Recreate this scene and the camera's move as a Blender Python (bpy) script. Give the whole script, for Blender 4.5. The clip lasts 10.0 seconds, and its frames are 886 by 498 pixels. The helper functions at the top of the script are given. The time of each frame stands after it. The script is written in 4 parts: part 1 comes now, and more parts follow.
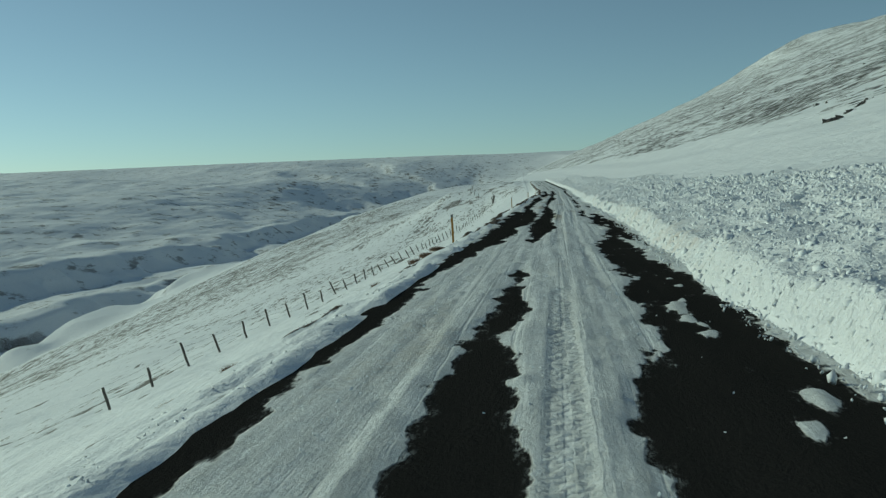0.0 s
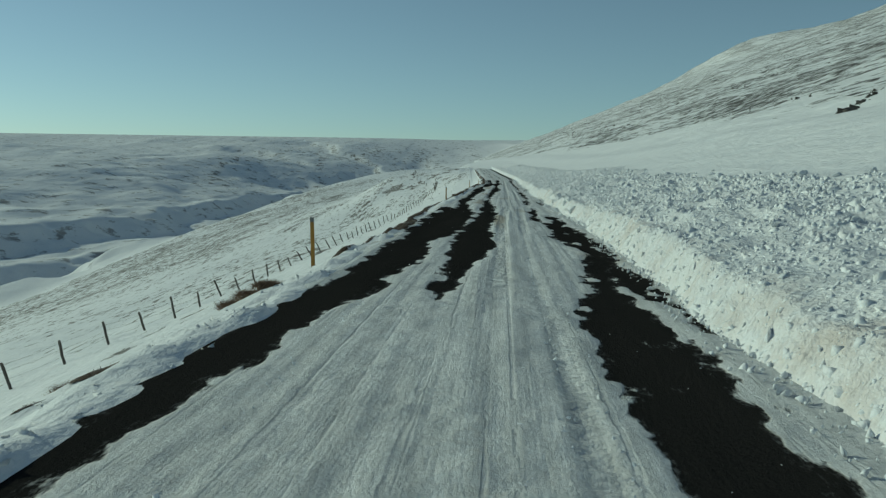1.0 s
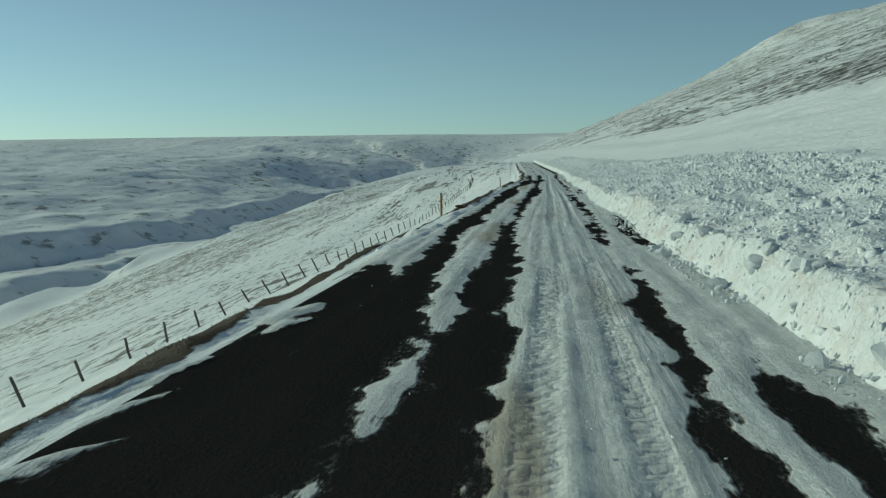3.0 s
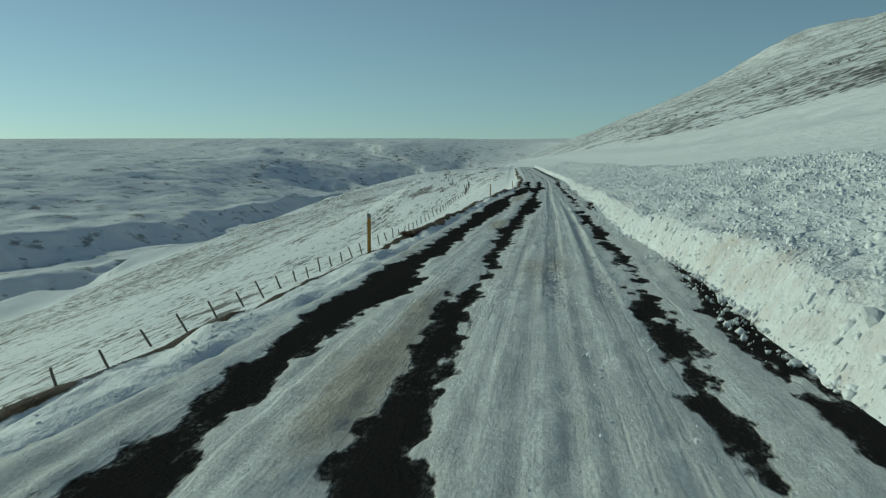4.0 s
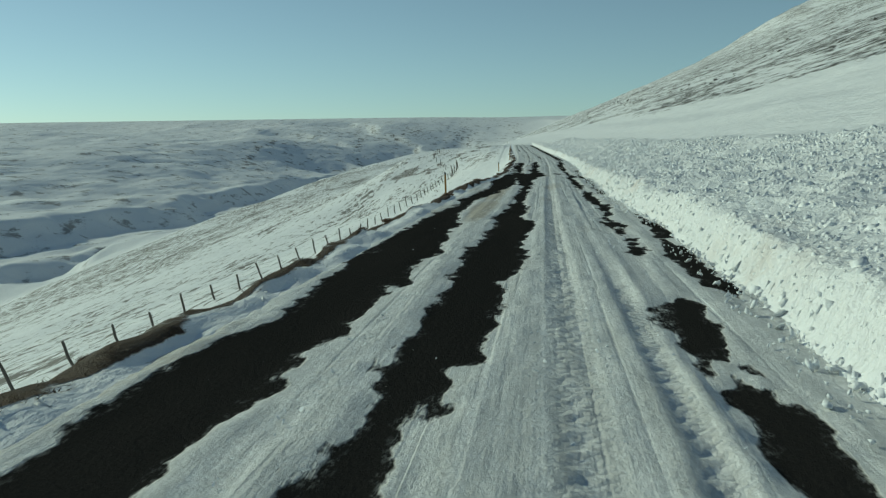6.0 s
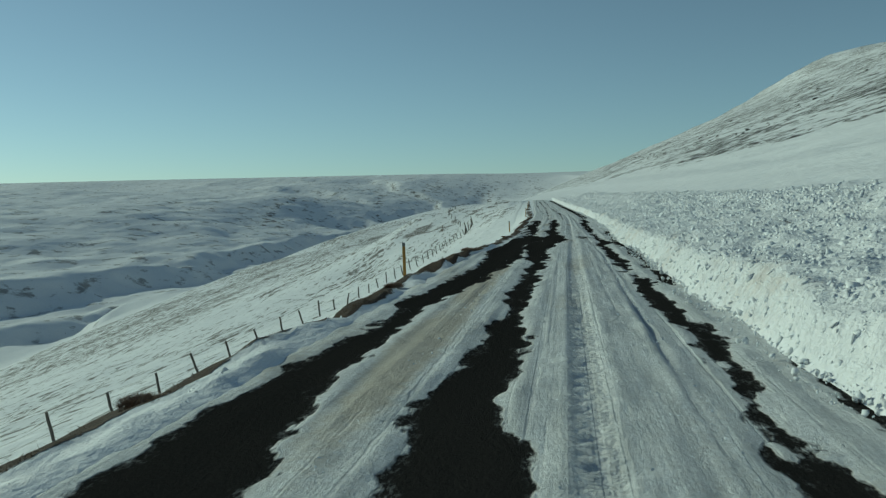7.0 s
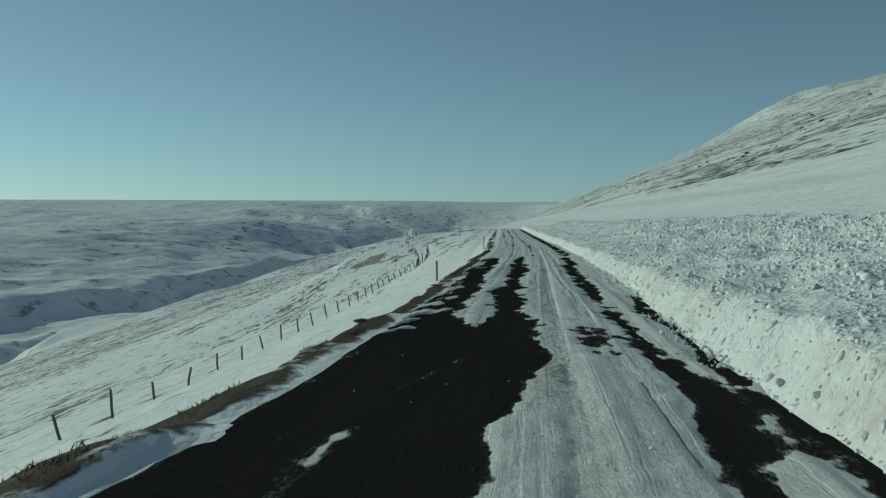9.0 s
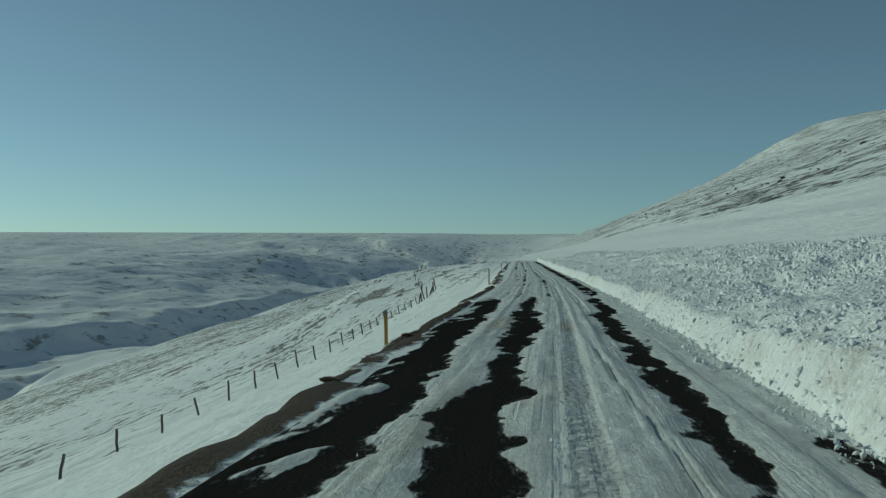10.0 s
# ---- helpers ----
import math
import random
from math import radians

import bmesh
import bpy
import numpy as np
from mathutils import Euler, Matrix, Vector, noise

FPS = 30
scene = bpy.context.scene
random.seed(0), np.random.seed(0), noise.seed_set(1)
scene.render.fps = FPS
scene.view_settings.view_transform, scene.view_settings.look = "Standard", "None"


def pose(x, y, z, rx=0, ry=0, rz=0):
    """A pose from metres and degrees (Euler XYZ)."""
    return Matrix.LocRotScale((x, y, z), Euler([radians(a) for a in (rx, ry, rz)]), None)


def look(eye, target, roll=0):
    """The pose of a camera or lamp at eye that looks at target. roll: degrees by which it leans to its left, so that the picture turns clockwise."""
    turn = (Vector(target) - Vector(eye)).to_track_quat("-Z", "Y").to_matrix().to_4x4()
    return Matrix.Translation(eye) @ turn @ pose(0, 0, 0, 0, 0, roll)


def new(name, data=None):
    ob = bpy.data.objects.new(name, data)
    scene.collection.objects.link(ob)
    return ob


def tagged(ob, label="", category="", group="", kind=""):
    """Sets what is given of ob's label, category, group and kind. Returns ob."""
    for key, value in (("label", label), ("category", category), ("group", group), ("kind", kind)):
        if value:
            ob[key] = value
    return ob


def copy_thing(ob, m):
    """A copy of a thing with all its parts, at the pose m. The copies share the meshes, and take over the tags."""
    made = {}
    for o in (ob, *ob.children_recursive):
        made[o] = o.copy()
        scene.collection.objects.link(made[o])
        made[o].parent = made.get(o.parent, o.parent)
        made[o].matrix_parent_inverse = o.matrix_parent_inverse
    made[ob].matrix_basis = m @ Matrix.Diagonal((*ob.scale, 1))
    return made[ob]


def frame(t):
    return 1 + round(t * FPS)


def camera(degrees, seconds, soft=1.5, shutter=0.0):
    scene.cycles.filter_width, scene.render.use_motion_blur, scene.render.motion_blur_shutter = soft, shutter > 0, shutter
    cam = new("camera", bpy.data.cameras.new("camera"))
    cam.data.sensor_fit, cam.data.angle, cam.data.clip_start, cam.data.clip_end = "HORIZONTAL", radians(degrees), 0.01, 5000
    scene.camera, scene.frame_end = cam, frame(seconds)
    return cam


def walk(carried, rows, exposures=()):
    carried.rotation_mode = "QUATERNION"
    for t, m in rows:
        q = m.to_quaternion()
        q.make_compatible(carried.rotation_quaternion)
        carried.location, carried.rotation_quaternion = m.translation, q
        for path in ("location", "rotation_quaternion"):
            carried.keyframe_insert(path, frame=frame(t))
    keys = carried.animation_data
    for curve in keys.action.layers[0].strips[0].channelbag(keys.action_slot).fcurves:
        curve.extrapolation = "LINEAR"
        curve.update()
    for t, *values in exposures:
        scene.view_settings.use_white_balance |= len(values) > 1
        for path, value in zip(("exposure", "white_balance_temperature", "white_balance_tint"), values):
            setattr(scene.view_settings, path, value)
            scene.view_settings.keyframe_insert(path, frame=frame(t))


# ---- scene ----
cam = camera(52.0, 10.0, soft=1.3)
PATH = [
    (0, (0.173, -6.862, 1.857), (-0.074, -4.882, 1.724), -2.0),
    (0.5, (0.238, 1.122, 1.857), (0.094, 3.114, 1.747), 1.1),
    (1, (0.304, 9.105, 1.857), (0.181, 11.095, 1.689), 0.9),
    (1.5, (0.366, 17.089, 1.854), (0.22, 19.07, 1.621), 1.4),
    (2, (0.423, 25.073, 1.852), (0.218, 27.053, 1.651), 0.2),
    (2.5, (0.474, 33.06, 1.849), (0.274, 35.042, 1.67), -0.8),
    (2.7, (0.492, 36.257, 1.848), (0.278, 38.237, 1.667), -1.0),
    (3.8, (0.575, 53.845, 1.84), (0.345, 55.825, 1.675), 0.9),
    (4, (0.589, 57.045, 1.84), (0.367, 59.025, 1.671), 0.2),
    (4.5, (0.617, 65.048, 1.839), (0.367, 67.027, 1.694), -0.4),
    (5, (0.637, 73.055, 1.839), (0.386, 75.031, 1.66), -2.0),
    (5.2, (0.642, 76.259, 1.839), (0.394, 78.237, 1.669), -2.6),
    (6.3, (0.66, 93.892, 1.834), (0.445, 95.867, 1.604), -0.1),
    (6.5, (0.661, 97.099, 1.834), (0.44, 99.073, 1.602), -0.7),
    (7, (0.658, 105.12, 1.835), (0.391, 107.1, 1.744), -0.9),
    (7.5, (0.648, 113.144, 1.835), (0.401, 115.129, 1.82), 1.5),
    (8, (0.633, 121.17, 1.835), (0.431, 123.159, 1.753), 0.9),
    (8.5, (0.616, 129.198, 1.835), (0.403, 131.186, 1.788), 0.9),
    (9, (0.6, 137.228, 1.835), (0.396, 139.217, 1.804), 0.4),
    (9.5, (0.583, 145.258, 1.835), (0.386, 147.248, 1.791), 0.7),
    (10, (0.569, 153.29, 1.835), (0.33, 155.275, 1.875), 0.4),
]
walk(cam, [(t, look(eye, target, roll)) for t, eye, target, roll in PATH],
     exposures=[(0.0, -0.12, 6350, -22), (0.5, -0.2, 6350, -22), (1.0, -0.16, 6400, -22), (1.5, 0.01, 6500, -21), (2.0, 0.09, 6500, -21), (2.5, 0.03, 6500, -22), (4.0, -0.14, 6400, -22), (4.5, -0.16, 6400, -22),
                (5.0, -0.1, 6450, -22), (6.5, 0.11, 6650, -21), (7.0, -0.14, 6300, -23), (7.5, -0.36, 6250, -24), (8.0, -0.2, 6300, -23), (9.0, -0.24, 6300, -23), (9.5, -0.22, 6300, -23), (10.0, -0.38, 6200, -24)])

# ---- daylight: low sun over the valley on the left ----
SUN_EL, SUN_AZ = radians(22.0), radians(-69.0)
world = bpy.data.worlds.new("world")
scene.world = world
world.use_nodes = True
wn = world.node_tree.nodes
sky = wn.new("ShaderNodeTexSky")
sky.sky_type, sky.sun_disc = "NISHITA", False
sky.sun_elevation, sky.sun_rotation = SUN_EL, SUN_AZ
sky.altitude, sky.air_density, sky.dust_density, sky.ozone_density = 1200, 0.84, 0.35, 3.5
wn["Background"].inputs["Strength"].default_value = 0.081
soft_sky = wn.new("ShaderNodeHueSaturation")
soft_sky.inputs["Saturation"].default_value = 0.78
world.node_tree.links.new(sky.outputs[0], soft_sky.inputs["Color"])
world.node_tree.links.new(soft_sky.outputs[0], wn["Background"].inputs["Color"])
sun = new("sun", bpy.data.lights.new("sun", "SUN"))
sun.data.energy, sun.data.angle, sun.data.color = 2.3, radians(0.55), (1.0, 0.93, 0.82)
to_sun = Vector((math.sin(SUN_AZ) * math.cos(SUN_EL), math.cos(SUN_AZ) * math.cos(SUN_EL), math.sin(SUN_EL)))
sun.matrix_world = look(to_sun * 50, (0, 0, 0))

# ---- noise and shape helpers ----
rng = np.random.default_rng(7)


def lattice(ix, iy, seed):
    h = (ix.astype(np.int64) * 374761393 + iy.astype(np.int64) * 668265263 + seed * 974711) & 0xFFFFFFFF
    h = ((h ^ (h >> 13)) * 1274126177) & 0xFFFFFFFF
    return ((h ^ (h >> 16)) & 0xFFFF) / 65535.0


def vnoise(x, y, seed=0):
    """Smooth noise from -1 to 1 over a unit lattice."""
    x, y = np.broadcast_arrays(np.asarray(x, float), np.asarray(y, float))
    ix, iy = np.floor(x), np.floor(y)
    fx, fy = x - ix, y - iy
    fx, fy = fx * fx * (3 - 2 * fx), fy * fy * (3 - 2 * fy)
    a, b = lattice(ix, iy, seed), lattice(ix + 1, iy, seed)
    c, d = lattice(ix, iy + 1, seed), lattice(ix + 1, iy + 1, seed)
    return 2 * ((a * (1 - fx) + b * fx) * (1 - fy) + (c * (1 - fx) + d * fx) * fy) - 1


def fbm(x, y, octaves=3, seed=0):
    out, amp = 0, 1.0
    for k in range(octaves):
        out = out + amp * vnoise(x * 2**k + 17.3 * k, y * 2**k - 9.1 * k, seed + k)
        amp *= 0.5
    return out


def step(a, b, x):
    t = np.clip((x - a) / (b - a), 0, 1)
    return t * t * (3 - 2 * t)


# ---- materials ----
def material(name):
    mat = bpy.data.materials.new(name)
    mat.use_nodes = True
    nt = mat.node_tree
    return mat, nt, nt.nodes["Principled BSDF"]


def node(nt, kind, links=(), **values):
    n = nt.nodes.new(kind)
    for key, value in values.items():
        if key in n.inputs:
            n.inputs[key].default_value = value
    for target, source in links:
        nt.links.new(source, n.inputs[target])
    return n


def coords(nt, scale=(1, 1, 1)):
    tc = nt.nodes.new("ShaderNodeTexCoord")
    mp = nt.nodes.new("ShaderNodeMapping")
    mp.inputs["Scale"].default_value = scale
    nt.links.new(tc.outputs["Object"], mp.inputs["Vector"])
    return mp.outputs["Vector"]


def noise_tex(nt, scale, detail=4.0, rough=0.55, stretch=(1, 1, 1)):
    n = nt.nodes.new("ShaderNodeTexNoise")
    n.inputs["Scale"].default_value, n.inputs["Detail"].default_value = scale, detail
    n.inputs["Roughness"].default_value = rough
    nt.links.new(coords(nt, stretch), n.inputs["Vector"])
    return n.outputs["Fac"]


def ramp(nt, source, lo, hi, a=(0, 0, 0, 1), b=(1, 1, 1, 1)):
    r = nt.nodes.new("ShaderNodeValToRGB")
    r.color_ramp.elements[0].position, r.color_ramp.elements[1].position = lo, hi
    r.color_ramp.elements[0].color, r.color_ramp.elements[1].color = a, b
    nt.links.new(source, r.inputs["Fac"])
    return r.outputs["Color"]


def mix(nt, fac, a, b):
    m = nt.nodes.new("ShaderNodeMix")
    m.data_type = "RGBA"
    for socket, value in ((m.inputs["Factor"], fac), (m.inputs[6], a), (m.inputs[7], b)):
        if isinstance(value, bpy.types.NodeSocket):
            nt.links.new(value, socket)
        else:
            socket.default_value = value
    return m.outputs[2]


def calc(nt, op, a, b=None):
    m = nt.nodes.new("ShaderNodeMath")
    m.operation = op
    for socket, value in zip(m.inputs, (a, b)):
        if isinstance(value, bpy.types.NodeSocket):
            nt.links.new(value, socket)
        elif value is not None:
            socket.default_value = value
    return m.outputs[0]


def bump(nt, bsdf, sources, strength=0.5):
    """Relief from (height socket, metres) pairs."""
    total = None
    for source, metres in sources:
        h = calc(nt, "MULTIPLY", source, metres)
        total = h if total is None else calc(nt, "ADD", total, h)
    b = nt.nodes.new("ShaderNodeBump")
    b.inputs["Strength"].default_value, b.inputs["Distance"].default_value = strength, 1.0
    nt.links.new(total, b.inputs["Height"])
    nt.links.new(b.outputs["Normal"], bsdf.inputs["Normal"])


def attribute(nt, name):
    a = nt.nodes.new("ShaderNodeAttribute")
    a.attribute_name = name
    return a.outputs["Fac"]


SNOW = (0.83, 0.84, 0.85, 1)
ROCK_FROM = 0.843


def ground_material():
    """Wind-packed snow, with bare soil and rock where the ground says so."""
    mat, nt, bs = material("snow_ground")
    grain = noise_tex(nt, 9.0, 4)
    drift = noise_tex(nt, 0.9, 4, 0.6, (1.0, 0.45, 1.0))
    snow = mix(nt, ramp(nt, drift, 0.35, 0.7), (0.77, 0.79, 0.81, 1), SNOW)
    # rock ledges that follow the hill's contours, with snow lying between
    strata = noise_tex(nt, 1.0, 5, 0.62, (0.03, 0.014, 0.2))
    ledges = noise_tex(nt, 1.0, 6, 0.7, (0.2, 0.1, 1.1))
    wide = noise_tex(nt, 0.011, 3, 0.55, (1.0, 0.4, 1.0))
    bands = calc(nt, "ADD", calc(nt, "MULTIPLY", strata, 0.42), calc(nt, "MULTIPLY", ledges, 0.58))
    rock_at = calc(nt, "ADD", calc(nt, "MULTIPLY", attribute(nt, "rocky"), 0.24), calc(nt, "MULTIPLY", wide, 0.22))
    rock_fac = calc(nt, "MULTIPLY", ramp(nt, calc(nt, "ADD", bands, rock_at), ROCK_FROM, ROCK_FROM + 0.03), ramp(nt, noise_tex(nt, 0.5, 6, 0.72, (1.0, 0.55, 1.0)), 0.42, 0.53))
    rock = mix(nt, noise_tex(nt, 1.3, 6), (0.028, 0.026, 0.025, 1), (0.11, 0.1, 0.09, 1))
    # bare scuffed patches on the grazed slope, and small relief shadows painted alike
    tufts = calc(nt, "ADD", calc(nt, "MULTIPLY", noise_tex(nt, 1.1, 7, 0.68, (1.0, 0.16, 1.0)), 0.72), calc(nt, "MULTIPLY", noise_tex(nt, 0.3, 4, 0.65, (1.0, 0.12, 1.0)), 0.28))
    bare_shade_at = calc(nt, "MULTIPLY", attribute(nt, "bare"), 0.2)
    bare_shade_fac = calc(nt, "MULTIPLY", ramp(nt, calc(nt, "ADD", tufts, bare_shade_at), 0.645, 0.675), 0.9)
    bare = mix(nt, grain, (0.06, 0.052, 0.044, 1), (0.17, 0.15, 0.125, 1))
    soil = mix(nt, noise_tex(nt, 12.0, 5), (0.026, 0.018, 0.011, 1), (0.11, 0.068, 0.036, 1))
    soil_fac = ramp(nt, calc(nt, "ADD", attribute(nt, "soil"), calc(nt, "MULTIPLY", noise_tex(nt, 2.2, 5, 0.65), 0.7)), 0.72, 0.84)
    # heather and stream edges dark on the far side, with hummock shade painted in
    heath_shade = noise_tex(nt, 0.045, 9, 0.72, (1.0, 0.55, 1.6))
    heath_shade_fac = calc(nt, "MULTIPLY", ramp(nt, calc(nt, "ADD", heath_shade, calc(nt, "MULTIPLY", attribute(nt, "waste_shade"), 0.1)), 0.655, 0.72), 0.7)
    col = mix(nt, bare_shade_fac, snow, bare)
    col = mix(nt, calc(nt, "MULTIPLY", heath_shade_fac, attribute(nt, "waste_shade")), col, bare)
    col = mix(nt, rock_fac, col, rock)
    col = mix(nt, soil_fac, col, soil)
    grime = calc(nt, "MULTIPLY", attribute(nt, "dirt"), ramp(nt, noise_tex(nt, 1.5, 5, 0.65, (1.0, 0.6, 1.0)), 0.45, 0.7))
    col = mix(nt, calc(nt, "MULTIPLY", grime, 0.55), col, (0.50, 0.41, 0.34, 1))
    nt.links.new(col, bs.inputs["Base Color"])
    bs.inputs["Roughness"].default_value = 0.75
    bs.inputs["Specular IOR Level"].default_value = 0.25
    bump(nt, bs, [(drift, 0.17), (noise_tex(nt, 3.2, 5, 0.65, (1, 0.55, 1)), 0.075), (grain, 0.012), (calc(nt, "MULTIPLY", attribute(nt, "far"), noise_tex(nt, 0.016, 4, 0.5, (1.0, 0.4, 1.0))), 12.0), (calc(nt, "MULTIPLY", attribute(nt, "broken"), noise_tex(nt, 4.0, 5, 0.62)), 0.16), (calc(nt, "MULTIPLY", rock_fac, noise_tex(nt, 0.7, 5)), 0.3), (calc(nt, "MULTIPLY", soil_fac, noise_tex(nt, 16.0, 5, 0.7)), 0.09), (calc(nt, "MULTIPLY", calc(nt, "MAXIMUM", attribute(nt, "rocky"), 0.0), calc(nt, "SUBTRACT", bands, 0.5)), 1.1)], 0.9)
    return mat


def chunk_material():
    mat, nt, bs = material("snow_chunks")
    col = mix(nt, ramp(nt, noise_tex(nt, 5.0, 4), 0.3, 0.7), (0.74, 0.77, 0.80, 1), (0.84, 0.86, 0.88, 1))
    nt.links.new(col, bs.inputs["Base Color"])
    bs.inputs["Roughness"].default_value = 0.7
    bs.inputs["Specular IOR Level"].default_value = 0.25
    bump(nt, bs, [(noise_tex(nt, 14.0, 5), 0.03)], 0.8)
    return mat


def asphalt_colour(nt):
    col = mix(nt, noise_tex(nt, 60.0, 4, 0.7), (0.010, 0.010, 0.010, 1), (0.035, 0.034, 0.032, 1))
    worn = ramp(nt, noise_tex(nt, 0.7, 4, 0.6, (1.5, 0.12, 1)), 0.4, 0.75)
    return mix(nt, calc(nt, "MULTIPLY", worn, 0.4), col, (0.04, 0.037, 0.034, 1))


def road_snow_material():
    """Driven snow: greyer than the fields, streaked along the tracks, wearing out to asphalt at its edges."""
    mat, nt, bs = material("driven_snow")
    streak = noise_tex(nt, 7.0, 6, 0.65, (1.0, 0.05, 1.0))
    fine = noise_tex(nt, 19.0, 6, 0.7, (1.0, 0.6, 1.0))
    lines = noise_tex(nt, 6.0, 4, 0.6, (1.0, 0.006, 1.0))
    groove = ramp(nt, noise_tex(nt, 7.0, 2, 0.5, (1.0, 0.004, 1.0)), 0.60, 0.66)
    lug = nt.nodes.new("ShaderNodeTexVoronoi")
    lug.inputs["Scale"].default_value = 9.0
    nt.links.new(coords(nt, (1.0, 1.5, 1.0)), lug.inputs["Vector"])
    blot = noise_tex(nt, 1.1, 5, 0.65, (1.0, 0.25, 1.0))
    col = mix(nt, ramp(nt, streak, 0.32, 0.68), (0.55, 0.56, 0.56, 1), (0.82, 0.83, 0.83, 1))
    col = mix(nt, calc(nt, "MULTIPLY", ramp(nt, fine, 0.5, 0.34), 0.3), col, (0.45, 0.45, 0.44, 1))
    grit = ramp(nt, calc(nt, "ADD", calc(nt, "ADD", noise_tex(nt, 0.35, 3, 0.5, (1.6, 0.3, 1)), calc(nt, "MULTIPLY", noise_tex(nt, 7.0, 5, 0.7), 0.3)), calc(nt, "MULTIPLY", attribute(nt, "grit"), 0.30)), 0.74, 0.92)
    col = mix(nt, calc(nt, "MULTIPLY", grit, 0.6), col, (0.36, 0.29, 0.19, 1))
    edge = calc(nt, "ADD", attribute(nt, "cover"), calc(nt, "MULTIPLY", calc(nt, "SUBTRACT", noise_tex(nt, 4.2, 4, 0.56, (1.0, 0.36, 1.0)), 0.5), 0.5))
    edge = calc(nt, "ADD", edge, calc(nt, "MULTIPLY", calc(nt, "SUBTRACT", streak, 0.5), 0.14))
    worn = ramp(nt, calc(nt, "ADD", edge, 0.5), 0.49, 0.535)
    faint = calc(nt, "MULTIPLY", ramp(nt, calc(nt, "ADD", edge, 0.5), 0.40, 0.60), ramp(nt, noise_tex(nt, 24.0, 6, 0.72, (1.0, 0.35, 1.0)), 0.5, 0.62))
    lying = calc(nt, "MAXIMUM", worn, calc(nt, "MULTIPLY", faint, 0.4))
    col = mix(nt, lying, asphalt_colour(nt), col)
    nt.links.new(col, bs.inputs["Base Color"])
    bs.inputs["Roughness"].default_value = 0.8
    nt.links.new(calc(nt, "MULTIPLY", lying, 0.25), bs.inputs["Specular IOR Level"])
    bump(nt, bs, [(calc(nt, "MULTIPLY", worn, lines), 0.03), (calc(nt, "MULTIPLY", worn, groove), -0.008), (blot, 0.016), (fine, 0.024), (noise_tex(nt, 26.0, 6, 0.7), 0.013), (worn, 0.02), (calc(nt, "MULTIPLY", worn, calc(nt, "MULTIPLY", attribute(nt, "tread"), lug.outputs["Distance"])), -0.04)], 0.9)
    return mat


def asphalt_material():
    mat, nt, bs = material("asphalt")
    nt.links.new(asphalt_colour(nt), bs.inputs["Base Color"])
    bs.inputs["Roughness"].default_value = 0.95
    bs.inputs["Specular IOR Level"].default_value = 0.0
    bump(nt, bs, [(noise_tex(nt, 26.0, 6, 0.7), 0.02)], 0.9)
    return mat


def plain(name, dark, light, scale=8.0, rough=0.7, stretch=(1, 1, 1), relief=0.004):
    mat, nt, bs = material(name)
    n = noise_tex(nt, scale, 5, 0.6, stretch)
    nt.links.new(mix(nt, ramp(nt, n, 0.3, 0.7), (*dark, 1), (*light, 1)), bs.inputs["Base Color"])
    bs.inputs["Roughness"].default_value = rough
    bump(nt, bs, [(n, relief)], 0.8)
    return mat


SNOW_GROUND, CHUNKS, DRIVEN, ASPHALT = ground_material(), chunk_material(), road_snow_material(), asphalt_material()
ROCK = plain("dark_basalt", (0.025, 0.024, 0.023), (0.11, 0.10, 0.09), 3.0, 0.85, relief=0.05)
GRASS = plain("dead_grass", (0.042, 0.029, 0.021), (0.15, 0.10, 0.068), 14.0, 0.9)
YELLOW = plain("yellow_painted_wood", (0.26, 0.135, 0.02), (0.42, 0.225, 0.035), 6.0, 0.6, (6, 6, 1))
GREY_CAP = plain("weathered_grey", (0.10, 0.10, 0.10), (0.24, 0.24, 0.23), 20.0, 0.6)
STRAW = plain("bleached_grass", (0.11, 0.078, 0.055), (0.32, 0.22, 0.15), 14.0, 0.9)
POST_WOOD = plain("weathered_post_wood", (0.05, 0.045, 0.04), (0.17, 0.15, 0.13), 10.0, 0.85, (5, 5, 0.6), 0.01)
WIRE = plain("rusty_wire", (0.06, 0.05, 0.045), (0.14, 0.12, 0.11), 30.0, 0.6)


# ---- mesh helpers ----
def mesh_of(name, verts, faces, mat, smooth=False):
    verts, faces = np.asarray(verts, np.float32), np.asarray(faces, np.int32)
    me = bpy.data.meshes.new(name)
    n, k = faces.shape
    me.vertices.add(len(verts))
    me.vertices.foreach_set("co", verts.ravel())
    me.loops.add(n * k)
    me.loops.foreach_set("vertex_index", faces.ravel())
    me.polygons.add(n)
    me.polygons.foreach_set("loop_start", np.arange(0, n * k, k, dtype=np.int32))
    me.polygons.foreach_set("use_smooth", np.full(n, smooth))
    me.update(calc_edges=True)
    me.materials.append(mat)
    return me


def add_attribute(me, name, values):
    a = me.attributes.new(name, "FLOAT", "POINT")
    a.data.foreach_set("value", np.asarray(values, np.float32).ravel())


def grid_faces(rows, cols):
    i = np.arange(rows * cols).reshape(rows, cols)
    return np.stack([i[:-1, :-1], i[:-1, 1:], i[1:, 1:], i[1:, :-1]], -1).reshape(-1, 4)


def part(name, bm, mat, parent=None, label=""):
    me = bpy.data.meshes.new(name)
    bm.normal_update()
    bm.to_mesh(me)
    bm.free()
    me.materials.append(mat)
    ob = new(name, me)
    ob.parent = parent
    return tagged(ob, label)


